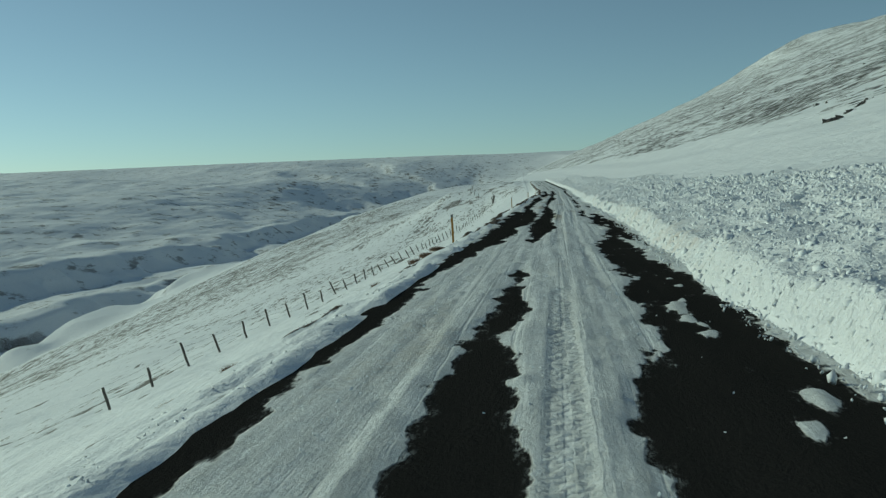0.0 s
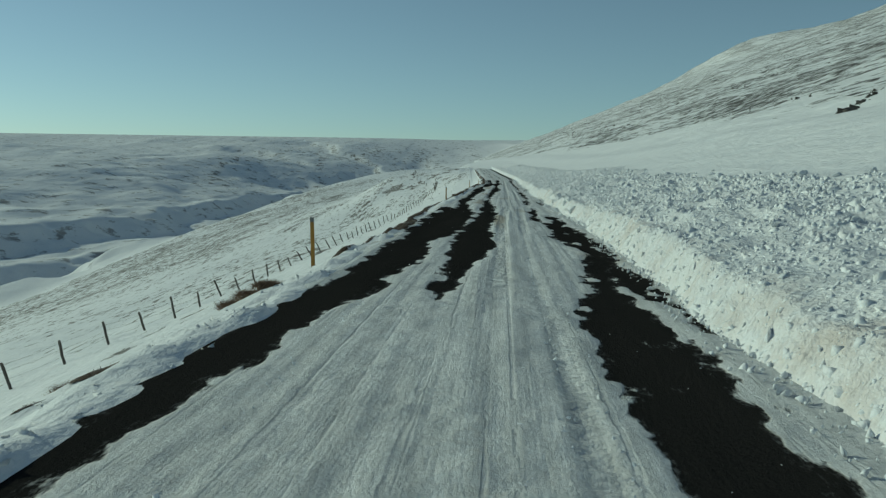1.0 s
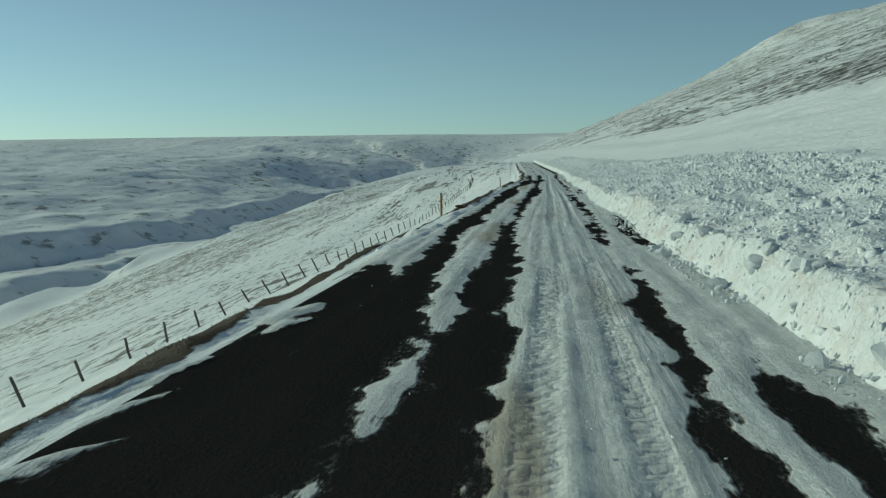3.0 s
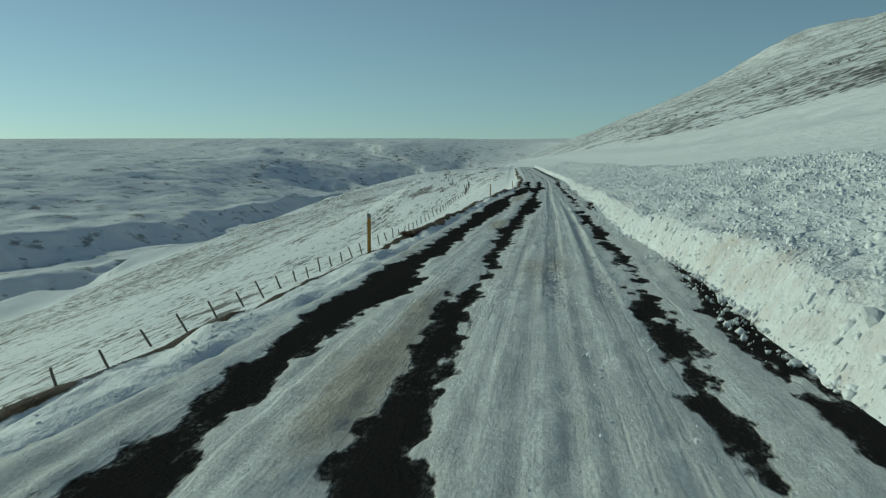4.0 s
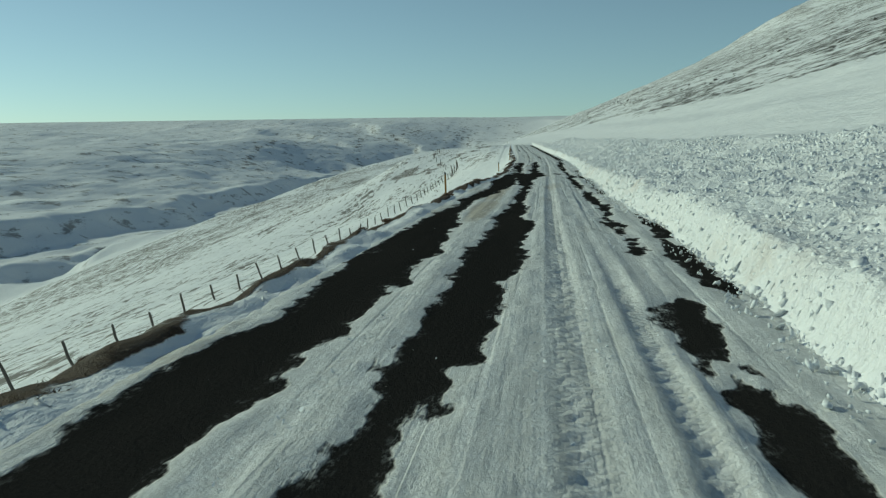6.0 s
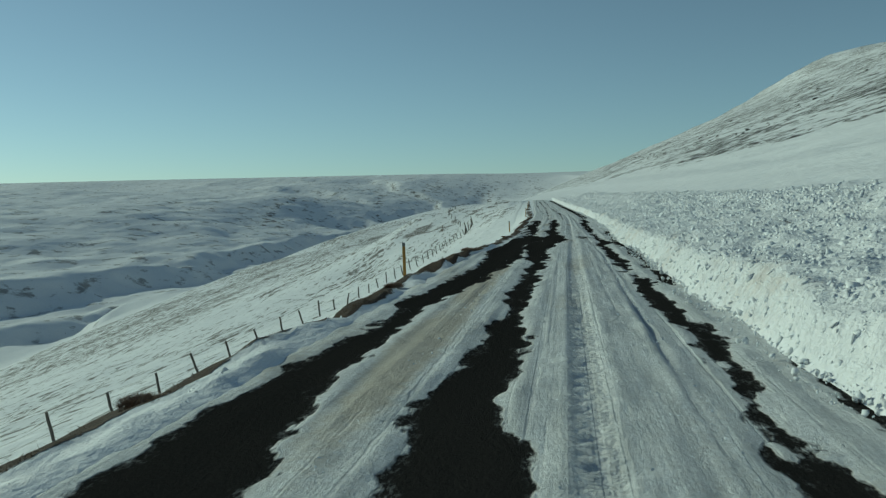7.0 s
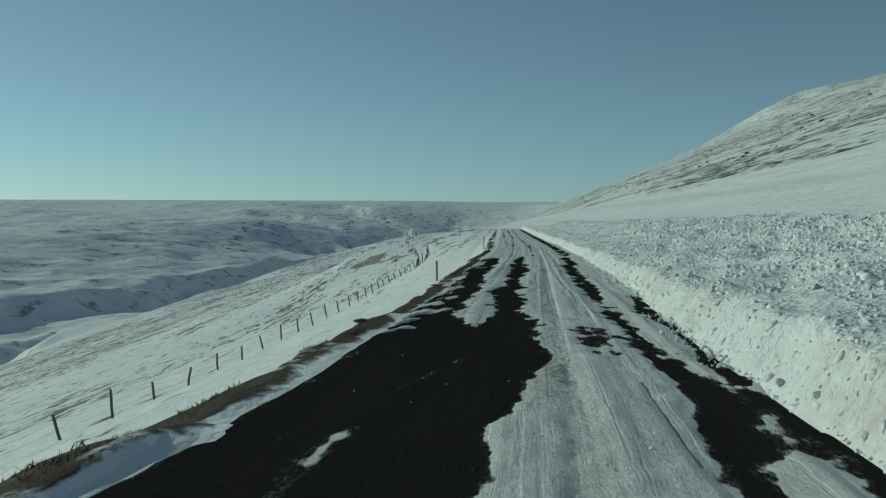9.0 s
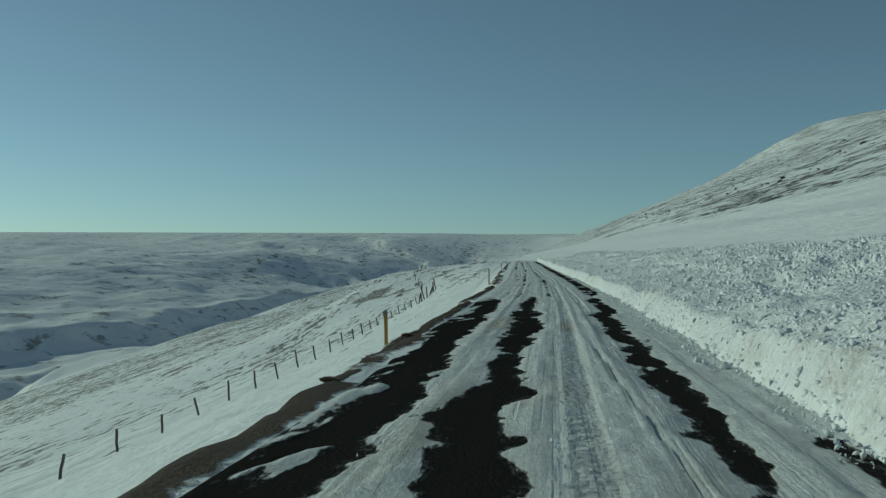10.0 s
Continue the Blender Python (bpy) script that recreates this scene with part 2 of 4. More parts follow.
def lumps(centres, sizes, seed, flat=0.9, rough=0.4):
    """Many rough lumps in one mesh: a bent ten-sided clod each."""
    ring = [(0.9 * math.cos(k * 2 * math.pi / 5), 0.9 * math.sin(k * 2 * math.pi / 5), 0.25 * (-1) ** k) for k in range(5)]
    base = np.array(ring + [(0, 0, 0.85), (0, 0, -0.85)])
    tri = np.array([(k, (k + 1) % 5, 5) for k in range(5)] + [((k + 1) % 5, k, 6) for k in range(5)])
    r = np.random.default_rng(seed)
    n = len(centres)
    v = base[None] * (1 + rough * r.uniform(-1, 1, (n, 7, 3)))
    v = v * np.stack([r.uniform(0.6, 1.5, n), r.uniform(0.6, 1.5, n), r.uniform(0.4, 1.0, n) * flat], -1)[:, None]
    q = r.normal(size=(n, 4))
    q /= np.linalg.norm(q, axis=1, keepdims=True)
    w, x, y, z = q.T
    rot = np.stack([1 - 2 * (y * y + z * z), 2 * (x * y - z * w), 2 * (x * z + y * w), 2 * (x * y + z * w), 1 - 2 * (x * x + z * z), 2 * (y * z - x * w),
                    2 * (x * z - y * w), 2 * (y * z + x * w), 1 - 2 * (x * x + y * y)], -1).reshape(n, 3, 3)
    v = np.einsum("nij,nkj->nki", rot, v) * sizes[:, None, None] + centres[:, None]
    f = tri[None] + 7 * np.arange(n)[:, None, None]
    return v.reshape(-1, 3), f.reshape(-1, 3)


# ---- the lie of the land: u is metres right of the road's middle ----
def bend(y):
    """How far the road and the hill have swung to the left."""
    a = np.clip(y - 180, 0, 60)
    return -(3e-4 * a * a + 0.036 * np.clip(y - 240, 0, None))


def climb(y):
    d, e = y - 195, y - 430
    return 0.009 * (d + np.sqrt(d * d + 3600)) - 0.003 * (e + np.sqrt(e * e + 2500)) - 0.08


LEFT_U = [-4200, -2000, -1400, -1000, -700, -520, -440, -405, -368, -340, -304, -296, -278, -250, -228, -190, -160, -95, -40, -20, -6, -5, -4.25, -3.9, -3.4, -2.95, 0]
LEFT_Z = [18, 4, -8, -32, -46, -50, -50, -53, -75, -74, -73, -76, -87, -80, -64, -48.5, -41, -26, -14.5, -7.65, -1.65, -1.0, -0.45, -0.34, -0.17, -0.06, -0.06]
RIGHT_U = [0, 3.3, 4, 6, 10.4, 14, 17, 23, 28, 40, 57, 100, 200, 400, 640, 740, 900, 1200, 2500, 4200]
RIGHT_Z = [0, 0.0, 0.7, 1.2, 2.35, 3.5, 4.6, 6.3, 8.2, 13.0, 20.3, 38, 78, 157, 252, 290, 345, 395, 440, 450]


FOOT_Y = [0, 9, 16, 28, 36, 42, 55, 66, 73, 82, 91, 105, 113, 122, 132, 139, 146, 156, 163, 175, 195, 400]
FOOT_U = [2.84, 2.78, 2.85, 3.02, 3.06, 3.33, 3.25, 3.02, 3.2, 2.85, 2.92, 3.2, 3.27, 3.02, 3.17, 3.25, 3.08, 3.2, 3.36, 3.45, 3.45, 3.45]


def bank_foot(y):
    return np.interp(y, FOOT_Y, FOOT_U) + 0.04 + 0.10 * vnoise(y / 5.0, 3.1, 21) + 0.07 * vnoise(y / 1.3, 8.7, 22)


# How the brow of the valley slope rises and falls along the road.
BROW_Y = [-400, 60, 200, 281, 400, 480, 600, 750, 870, 1050, 1200, 1700]
BROW_Z = [-17, -16, -13, -10.5, -6.5, -3.0, 2.5, 8, 11, 15, 18, 24]


def field_edge(y):
    """How far from the road the broken snow reaches."""
    return np.interp(y, [0, 25, 50, 70, 92, 120, 150, 180, 220, 400], [9.2, 9.0, 8.2, 9.2, 10.6, 10.0, 9.2, 10.8, 11.0, 11.0]) + 0.5 * vnoise(y / 9.0, 1.0, 123)


def kerb_shift(y):
    """How far the road's valley edge is drawn in."""
    return 0.62 * step(135, 148, y) * (1 - 0.45 * step(168, 190, y))


def land(u, y):
    """Height of the ground sheet."""
    w = 0.06 * np.maximum(np.abs(u) - 12, 0) * (1 - 0.85 * step(-200, -240, u) * step(-700, -500, u))
    s = u + step(-215, -270, u) * (26 * vnoise(y / 260, 0.3, 5) + 24 * vnoise(y / 110, u / 150, 6) + 13 * vnoise(y / 38, u / 40, 7) + 6 * vnoise(y / 15, u / 16, 8))
    s = s - 1.15 * kerb_shift(y) * step(-14, -5, u)
    left = (np.interp(s - w, LEFT_U, LEFT_Z) + 2 * np.interp(s, LEFT_U, LEFT_Z) + np.interp(s + w, LEFT_U, LEFT_Z)) / 4
    right = (np.interp(u - w, RIGHT_U, RIGHT_Z) + 2 * np.interp(u, RIGHT_U, RIGHT_Z) + np.interp(u + w, RIGHT_U, RIGHT_Z)) / 4
    near = step(430, 380, y)
    foot = bank_foot(y)
    rise = 0.62 + 0.13 * vnoise(y / 5.0, 1.7, 23)
    bank = rise * step(foot, foot + 0.55 + 0.15 * vnoise(y / 2.0, 5.0, 24), u) ** 0.8 + 0.21 * np.maximum(u - foot - 0.45, 0)
    k = step(6.0, 10.0, u)
    right = np.where(u > 10, right, bank * (1 - k) + right * k)
    z = np.where(u < 0, left, np.where(u < foot, -0.07, right))
    plain_side = np.interp(u, [-20, -6, 6, 14], [-7.3, -1.6, 1.3, 3.5])
    z = np.where((u > -20) & (u < 14), z * near + plain_side * (1 - near), z)
    z = z + climb(y) * (1 - 0.8 * step(-225, -300, u) + 2.7 * step(-430, -760, u)) + top(u, y)
    z = z + np.interp(y, BROW_Y, BROW_Z) * step(-25, -190, u) * step(-330, -225, s)
    # broken snow thrown up by the plough
    field = near * step(foot + 0.25, foot + 1.6, u) * step(0.9, -0.6, u - field_edge(y))
    z = z + field * (0.12 * fbm(u / 0.65, y / 1.3, 2, 31) + 0.10 * vnoise(u / 2.5, y / 3.0, 35))
    z = z + step(foot, foot + 0.3, u) * step(foot + 1.4, foot + 0.7, u) * 0.08 * fbm(u / 0.7, y / 1.3, 2, 37)
    # windrow on the valley side, and crusted drifts down the slope
    row = step(-3.75, -3.35, u) * step(-2.5, -2.95, u) * windrow(y) * near
    z = z + row * (0.06 + 0.09 * fbm(u / 0.4, y / 1.2, 3, 41))
    z = z + verge(u, y) * near * (0.065 + 0.075 * fbm(u / 0.7, y / 1.5, 3, 43) + 0.05 * step(133, 140, y))
    slope = step(-4.5, -9, u) * step(-330, -250, u)
    z = z + slope * (0.13 * fbm(u / 1.3, y / 2.6, 4, 45) + 0.35 * step(-10, -40, u) * fbm(u / 11, y / 26, 3, 49))
    z = z - slope * 4 * step(-120, -200, u) * step(0.1, 0.7, vnoise(y / 45, 2.2, 51)) * 0.4
    # the road's shoulder swells to a broad knoll before the bend
    z = z + step(285, 430, y) * step(820, 620, y) * np.interp(u, [-95, -60, -42, -20, -8, -5, -3.2, 0], [0, 4.5, 10.5, 5.6, 0.9, 0.25, 0.02, 0])
    z = z + step(215, 280, y) * step(470, 420, y) * np.interp(u, [-22, -10, -6, -4, -3.1], [0, 1.3, 1.0, 0.25, 0])
    # an eroded edge at the brow of the slope
    z = z - 5 * step(-150, -160, u + 8 * vnoise(y / 25, 0.4, 52)) * step(-230, -175, u) * step(690, 730, y) * step(880, 830, y)
    # hummocks, hollows and stream cuts over the valley and its far side
    far = step(-405, -470, u)
    z = z + far * (3.4 * fbm(u / 130 + y / 500, y / 300, 3, 53) + 5 * vnoise(u / 420, y / 500, 57) * step(-450, -700, u))
    z = z + step(-290, -330, u) * step(-620, -520, u) * 3.2 * fbm(u / 42 + y / 260, y / 120, 4, 59)
    a = 0.5 * u + y
    cut = np.abs(vnoise(u / 95 + 0.4 * vnoise(y / 90, u / 90, 60), a / 210, 58))
    z = z - step(-455, -500, u) * step(-2600, -1200, u) * 11 * np.maximum(0.34 - cut, 0)
    crest = 1 - np.abs(vnoise(u / 60 + y / 700, y / 120, 62))
    z = z + step(-460, -560, u) * 1.8 * crest ** 3
    hill = step(24, 60, u)
    size = np.clip(u / 60, 0, 8)
    z = z + hill * (0.55 * size * fbm(u / (9 + 5 * size), y / (70 + 40 * size), 3, 61) + 0.25 * size * vnoise(u / 5, y / 40, 65))
    z = z + step(14, 20, u) * step(40, 28, u) * 0.18 * fbm(u / 4, y / 14, 3, 67)
    k = step(2200, 3300, y) * step(900, 500, u)
    high = plateau(u, y)
    z = z * (1 - k) + np.where(u > 20, np.maximum(high, z), high) * k
    # dark scarps over the head of the valley
    for x0, y0, x1, y1, drop, seed in SCARPS:
        d, along = scarp(u + bend(y), y, x0, y0, x1, y1, seed)
        z = z - drop * along * step(-18, 18, d) * step(420, 120, d)
    return z


# Each runs from one end to the other (x, y), with its drop in metres and a seed.
SCARPS = ((-857, 4150, -227, 2700, 16, 63), (-386, 2900, -190, 2750, 14, 65), (-560, 2560, -340, 2420, 14, 69), (-900, 3300, -640, 2950, 13, 70))


def scarp(x, y, x0, y0, x1, y1, seed):
    """Metres to the near side of a wandering line, and how fully it stands there."""
    lx, ly = x1 - x0, y1 - y0
    n = math.hypot(lx, ly)
    t = ((x - x0) * lx + (y - y0) * ly) / n
    d = ((x - x0) * -ly + (y - y0) * lx) / n
    d = -d if (0 - x0) * -ly + (0 - y0) * lx < 0 else d
    d = d + 45 * vnoise(t / 190, 0.2, seed) + 20 * vnoise(t / 70, 0.6, seed + 1)
    return d, step(-60, 60, t) * step(n + 60, n - 60, t)


def top(u, y):
    """A rounded top stands far off over the hill."""
    return 62 * np.exp(-(((u - 850) / 170) ** 2) - ((y - 2950) / 520) ** 2)


def plateau(u, y):
    """The upland that closes the valley far ahead, cut by the valley's upper reach."""
    spur = 1 - np.abs(vnoise(u / 330 + y / 1500, y / 620, 88))
    off = u + 330 - 0.075 * (y - 1500) - 40 * vnoise(y / 420, 0.2, 86)
    reach = 84 * np.exp(-(off / np.where(off < 0, 230, 330)) ** 2) * step(5200, 2900, y)
    bench = 26 * np.exp(-((off + 20) / 40) ** 2) * step(4200, 2800, y)
    return 24 + 0.066 * (y - 2500) - reach - bench + (7 * fbm(u / 260, y / 420, 4, 87) + 20 * (spur ** 2 - 0.4)) * step(4700, 4100, y)


def windrow(y):
    """Where a ploughed ridge lies on the valley side of the road."""
    return 1 - step(37, 41, y) * step(64, 58, y) - step(136, 141, y) * step(250, 235, y)


VERGE_Y = [-10, 24, 30, 39, 44, 47, 52, 57, 63, 78, 81, 83, 85, 88, 99, 104, 107, 110, 116, 119, 122, 128, 132, 135, 138, 141, 145, 148, 152, 156, 163, 166, 170, 175, 188, 240, 330, 400]
VERGE_MID = [-3.9, -4.0, -3.65, -3.06, -3.06, -3.4, -3.65, -3.8, -4.05, -3.6, -3.4, -3.6, -3.35, -3.1, -3.3, -3.13, -3.4, -3.8, -3.75, -3.05, -3.2, -3.3, -3.25, -3.1, -3.12, -2.95, -2.9, -2.5, -2.54, -2.4, -2.45, -2.56, -2.5, -2.8, -3.1, -3.6, -3.9, -3.9]
VERGE_HALF = [-0.05, -0.02, 0.1, 0.3, 0.3, 0.26, 0.2, 0.2, 0.12, 0.18, 0.24, 0.5, 0.4, 0.26, 0.2, 0.2, 0.3, 0.44, 0.4, 0.14, 0.27, 0.34, 0.36, 0.26, 0.42, 0.4, 0.42, 0.32, 0.3, 0.26, 0.2, 0.22, 0.24, 0.34, 0.5, 0.5, 0.32, 0.1]


def verge(u, y):
    """The strip of dead grass along the valley side."""
    mid = np.interp(y, VERGE_Y, VERGE_MID) + 0.07 * vnoise(y / 3.0, 6.0, 71)
    half = np.interp(y, VERGE_Y, VERGE_HALF) + 0.13 * vnoise(y / 3.6, 2.5, 72) + 0.1 * vnoise(y / 0.8, u / 0.8, 73) - 0.9 * step(170, 190, y) * np.maximum(vnoise(u / 0.9, y / 3.0, 74) + 0.2, 0)
    return step(half + 0.1, half - 0.08, np.abs(u - mid)) * step(0.02, 0.1, half)


def s_line(u, y):
    """Distance from the road with the wander of the valley's banks taken out."""
    return u + step(-215, -270, u) * (26 * vnoise(y / 260, 0.3, 5) + 24 * vnoise(y / 110, u / 150, 6) + 13 * vnoise(y / 38, u / 40, 7) + 6 * vnoise(y / 15, u / 16, 8))


def build_ground():
    us = np.unique(np.round(np.concatenate([
        -np.geomspace(1500, 4200, 18), np.linspace(-1500, -460, 84), np.linspace(-460, -200, 84), -np.geomspace(30, 200, 36),
        np.arange(-30, -6, 0.6), np.arange(-6, -2.4, 0.09), np.arange(-2.4, 2.6, 0.6), np.arange(2.6, 5.6, 0.075),
        np.arange(5.6, 14, 0.16), np.arange(14, 40, 0.6), np.geomspace(40, 4200, 120)]), 3))
    ys = np.unique(np.round(np.concatenate([
        -np.geomspace(12, 400, 14), np.arange(-10, 200, 0.4), np.arange(200, 400, 1.2), np.geomspace(400, 4850, 240)]), 3))
    u, y = np.meshgrid(us, ys)
    z = land(u, y)
    me = mesh_of("ground", np.stack([u + bend(y), y, z], -1).reshape(-1, 3), grid_faces(*u.shape), SNOW_GROUND, True)
    scar = step(-146, -156, u + 8 * vnoise(y / 25, 0.4, 52)) * step(-186, -168, u) * step(690, 730, y) * step(880, 830, y)
    mound = step(-50, -40, u) * step(-4.5, -7, u) * step(330, 350, y) * step(500, 460, y) * step(0.1, 0.6, fbm(u / 3, y / 12, 4, 77))
    bank = step(-295, -288, s_line(u, y)) * step(-268, -276, s_line(u, y)) * step(-0.2, 0.3, vnoise(y / 9, u / 40, 78)) * 0.75
    scars = 0
    for x0, y0, x1, y1, drop, seed in SCARPS:
        d, along = scarp(u + bend(y), y, x0, y0, x1, y1, seed)
        scars = np.maximum(scars, 1.3 * along * np.exp(-((d - 4) / 17) ** 2))
    add_attribute(me, "soil", np.maximum(np.maximum(verge(u, y) * (0.8 - 0.3 * step(0.0, 0.5, vnoise(u / 0.5, y / 1.4, 75))) * step(430, 380, y), 0.62 * scar), np.maximum(0.46 * mound, 0.62 * bank * step(620, 500, y))))
    near_rock = 0.8 * np.maximum(np.exp(-((u - 21.2) / 1.0) ** 2 - ((y - 63.5) / 3) ** 2), np.exp(-((u - 25.5) / 1.6) ** 2 - ((y - 116) / 9) ** 2))
    hillside = 1 - step(2200, 2700, y) * step(6, -2, z - plateau(u, y))
    add_attribute(me, "rocky", np.maximum(np.maximum(near_rock, step(21, 36, u + 4 * vnoise(y / 30, 1.5, 79) + 7 * step(220, 500, y)) * hillside) - 0.6 * (u < 18), scars - 0.3 * (scars < 0.3)))
    # how thickly bare scuffs and painted relief shadows mark the slope
    grazed_shade = 0.44 + 0.3 * step(-60, -130, u + 25 * vnoise(y / 120, 0.9, 84)) * step(-215, -185, u) + 0.1 * step(230, 320, y) * step(-60, -30, u) + 0.2 * fbm(u / 9, y / 70, 3, 83)
    add_attribute(me, "bare", step(1700, 900, y) * np.maximum(step(-7, -20, u), step(220, 300, y) * step(-3.6, -8, u)) * step(-232, -210, u) * grazed_shade)
    add_attribute(me, "far", np.clip(np.maximum(step(-420, -560, u) + 0.55 * step(-235, -300, u) + 0.35 * step(60, 300, u), 0.35 * step(700, 1500, y) * step(240, 0, u)), 0, 1))
    # heather and painted shade thicken in streaks along the upper valley and its side streams
    streaks = (1 - np.abs(vnoise(u / 130 + y / 900, y / 760, 103))) ** 6 * step(1500, 2000, y) * step(4500, 3900, y) * step(200, 0, u) * step(-900, -600, u)
    add_attribute(me, "waste_shade", np.maximum(step(-225, -290, u), step(900, 1500, y) * step(200, 0, u)) + 0.5 * streaks)
    foot = bank_foot(y)
    add_attribute(me, "broken", step(430, 380, y) * step(foot - 0.05, foot + 0.15, u) * step(0.8, -0.6, u - field_edge(y)))
    add_attribute(me, "dirt", step(430, 380, y) * step(foot - 0.1, foot + 0.1, u) * step(foot + 1.3, foot + 0.5, u) * step(-0.3, 0.5, vnoise(y / 6.0, 4.0, 85)))
    return tagged(new("ground", me), "snow-covered valley sides with bare soil and rock", "ground", kind="structure")


build_ground()

# ---- the road ----
ROAD_Y = np.unique(np.concatenate([np.arange(-40, 215, 2.0), np.arange(215, 420, 2.0)]))


def side(y):
    """Half width of the road on the valley side."""
    return 3.12 - 0.26 * step(60, 66, y) * step(172, 166, y) - 0.85 * kerb_shift(y)


def drawn_in(u, y):
    """Squeezes the road's valley edge to where it lies."""
    return np.where(u < -1.6, -1.6 + (u + 1.6) * (side(y) - 1.6) / 1.5, u)


def crown(u):
    return -0.012 * np.abs(u - 0.2)


def build_road():
    us = np.concatenate([[-3.1, -3.0, -2.9, -2.8, -2.7, -2.6, -2.5], np.linspace(-2.2, 4.6, 14)])
    u, y = np.meshgrid(us, ROAD_Y)
    u = drawn_in(u, y)
    z = climb(y) + crown(u) - 0.09 * step(0.36, 0.0, u + side(y))
    top = np.stack([u + bend(y), y, z], -1).reshape(-1, 3)
    low = top - np.array([0, 0, 0.25])
    n, cols = len(top), len(us)
    f = grid_faces(*u.shape)
    i = np.arange(n).reshape(u.shape)
    sides = [np.stack([a[:-1], a[1:], a[1:] + n, a[:-1] + n], -1) for a in (i[:, 0][::-1], i[:, -1])]
    me = mesh_of("road", np.concatenate([top, low]), np.concatenate([f, *sides]), ASPHALT, True)
    return tagged(new("road", me), "narrow dark asphalt road partly swept bare", "road", kind="structure")


build_road()

# Bare strips of asphalt, every 3 m along the road: middle and half width.
STATION = 3.0
OUTER_MIDDLE = [-2.58, -2.62, -2.66, -2.7, -2.7, -2.58, -2.51, -2.43, -2.07, -2.06, -2.01, -2.02, -1.84, -1.95, -1.79, -1.77, -1.61, -1.46, -1.58, -1.61, -1.59, -2, -2.01, -2.01, -1.97, -2.06, -2, -2.01, -1.93, -2.01, -1.99, -1.94, -1.9, -1.85, -1.86, -1.84, -1.98, -1.94, -2.19, -2.03, -1.98, -1.93, -1.65, -1.57, -1.56, -1.47, -1.46, -1.68, -1.68, -1.56, -1.1, -1.21, -1.69, -1.54, -1.48, -1.6, -1.61, -1.77, -1.82, -1.75, -1.88, -1.98, -1.81, -1.98, -1.93, -1.93, -1.93, -1.93]
OUTER_HALF = [0.32, 0.3, 0.3, 0.28, 0.27, 0.32, 0.36, 0.36, 0.54, 0.52, 0.58, 0.51, 0.62, 0.98, 0.84, 0.77, 0.76, 0.71, 0.48, 0.38, 0.27, 0.27, 0.27, 0.38, 0.46, 0.38, 0.3, 0.33, 0.3, 0.22, 0.29, 0.4, 0.58, 0.55, 0.58, 0.66, 0.63, 0.54, 0.39, 0.29, 0.3, 0.4, 0.41, 0.42, 0.46, 0.6, 0.68, 0.72, 0.7, 0.65, 0.92, 0.92, 0.62, 0.54, 0.55, 0.5, 0.49, 0.46, 0.49, 0.46, 0.52, 0.56, 0.5, 0.56, 0.53, -0.25, -0.25, -0.25]
INNER_MIDDLE = [-0.55, -0.64, -0.57, -0.56, -0.6, -0.6, -0.6, -0.6, -0.59, -0.51, -0.42, -0.44, -0.45, -0.42, -0.43, -0.33, -0.25, -0.23, -0.31, -0.35, -0.35, -0.49, -0.51, -0.55, -0.45, -0.42, -0.43, -0.44, -0.45, -0.47, -0.47, -0.46, -0.4, -0.3, -0.15, -0.16, -0.15, -0.11, -0.21, -0.18, -0.12, -0.22, -0.23, -0.2, -0.21, -0.28, -0.35, -0.48, -0.42, -0.3, 0.15, 0.11, 0.13, -0.1, -0.16, -0.05, -0.18, -0.23, -0.15, -0.11, -0.17, -0.27, -0.35, -0.39, -0.26, -0.21, -0.21, -0.21]
INNER_HALF = [0.49, 0.35, 0.17, 0.11, 0.06, -0.25, -0.25, -0.25, 0.11, 0.24, 0.47, 0.57, 0.55, 0.42, 0.37, 0.39, 0.43, 0.38, 0.39, 0.37, 0.27, 0.22, 0.2, 0.15, 0.07, 0.09, 0.17, 0.21, 0.24, 0.29, 0.26, 0.24, 0.31, 0.39, 0.49, 0.5, 0.46, 0.49, 0.36, 0.25, 0.17, 0.16, 0.2, 0.2, 0.17, 0.33, 0.4, 0.55, 0.7, 0.71, 0.58, 0.61, 0.36, 0.35, 0.35, 0.45, 0.2, 0.23, 0.33, 0.39, 0.36, 0.43, 0.44, 0.4, 0.32, 0.29, -0.25, -0.25]
RIGHT_MIDDLE = [1.84, 1.94, 2, 2.06, 2.12, 1.91, 1.91, 1.96, 2.13, 2.28, 2.69, 2.54, 2.45, 2.44, 2.4, 1.75, 1.76, 1.88, 1.93, 1.98, 1.99, 2.01, 2.03, 2.05, 2.12, 2.14, 2.21, 2.2, 2.21, 2.2, 2.16, 2.12, 2.15, 2.24, 2.27, 2.3, 2.32, 2.29, 2.34, 2.41, 2.39, 2.37, 2.4, 2.33, 2.3, 2.35, 2.32, 2.26, 2.03, 2.45, 2.22, 2.19, 2.17, 2.13, 2.15, 2.21, 2.21, 2.16, 2.13, 2.11, 2.12, 2.16, 2.75, 2.54, 2.46, 2.46, 2.63, 2.79]
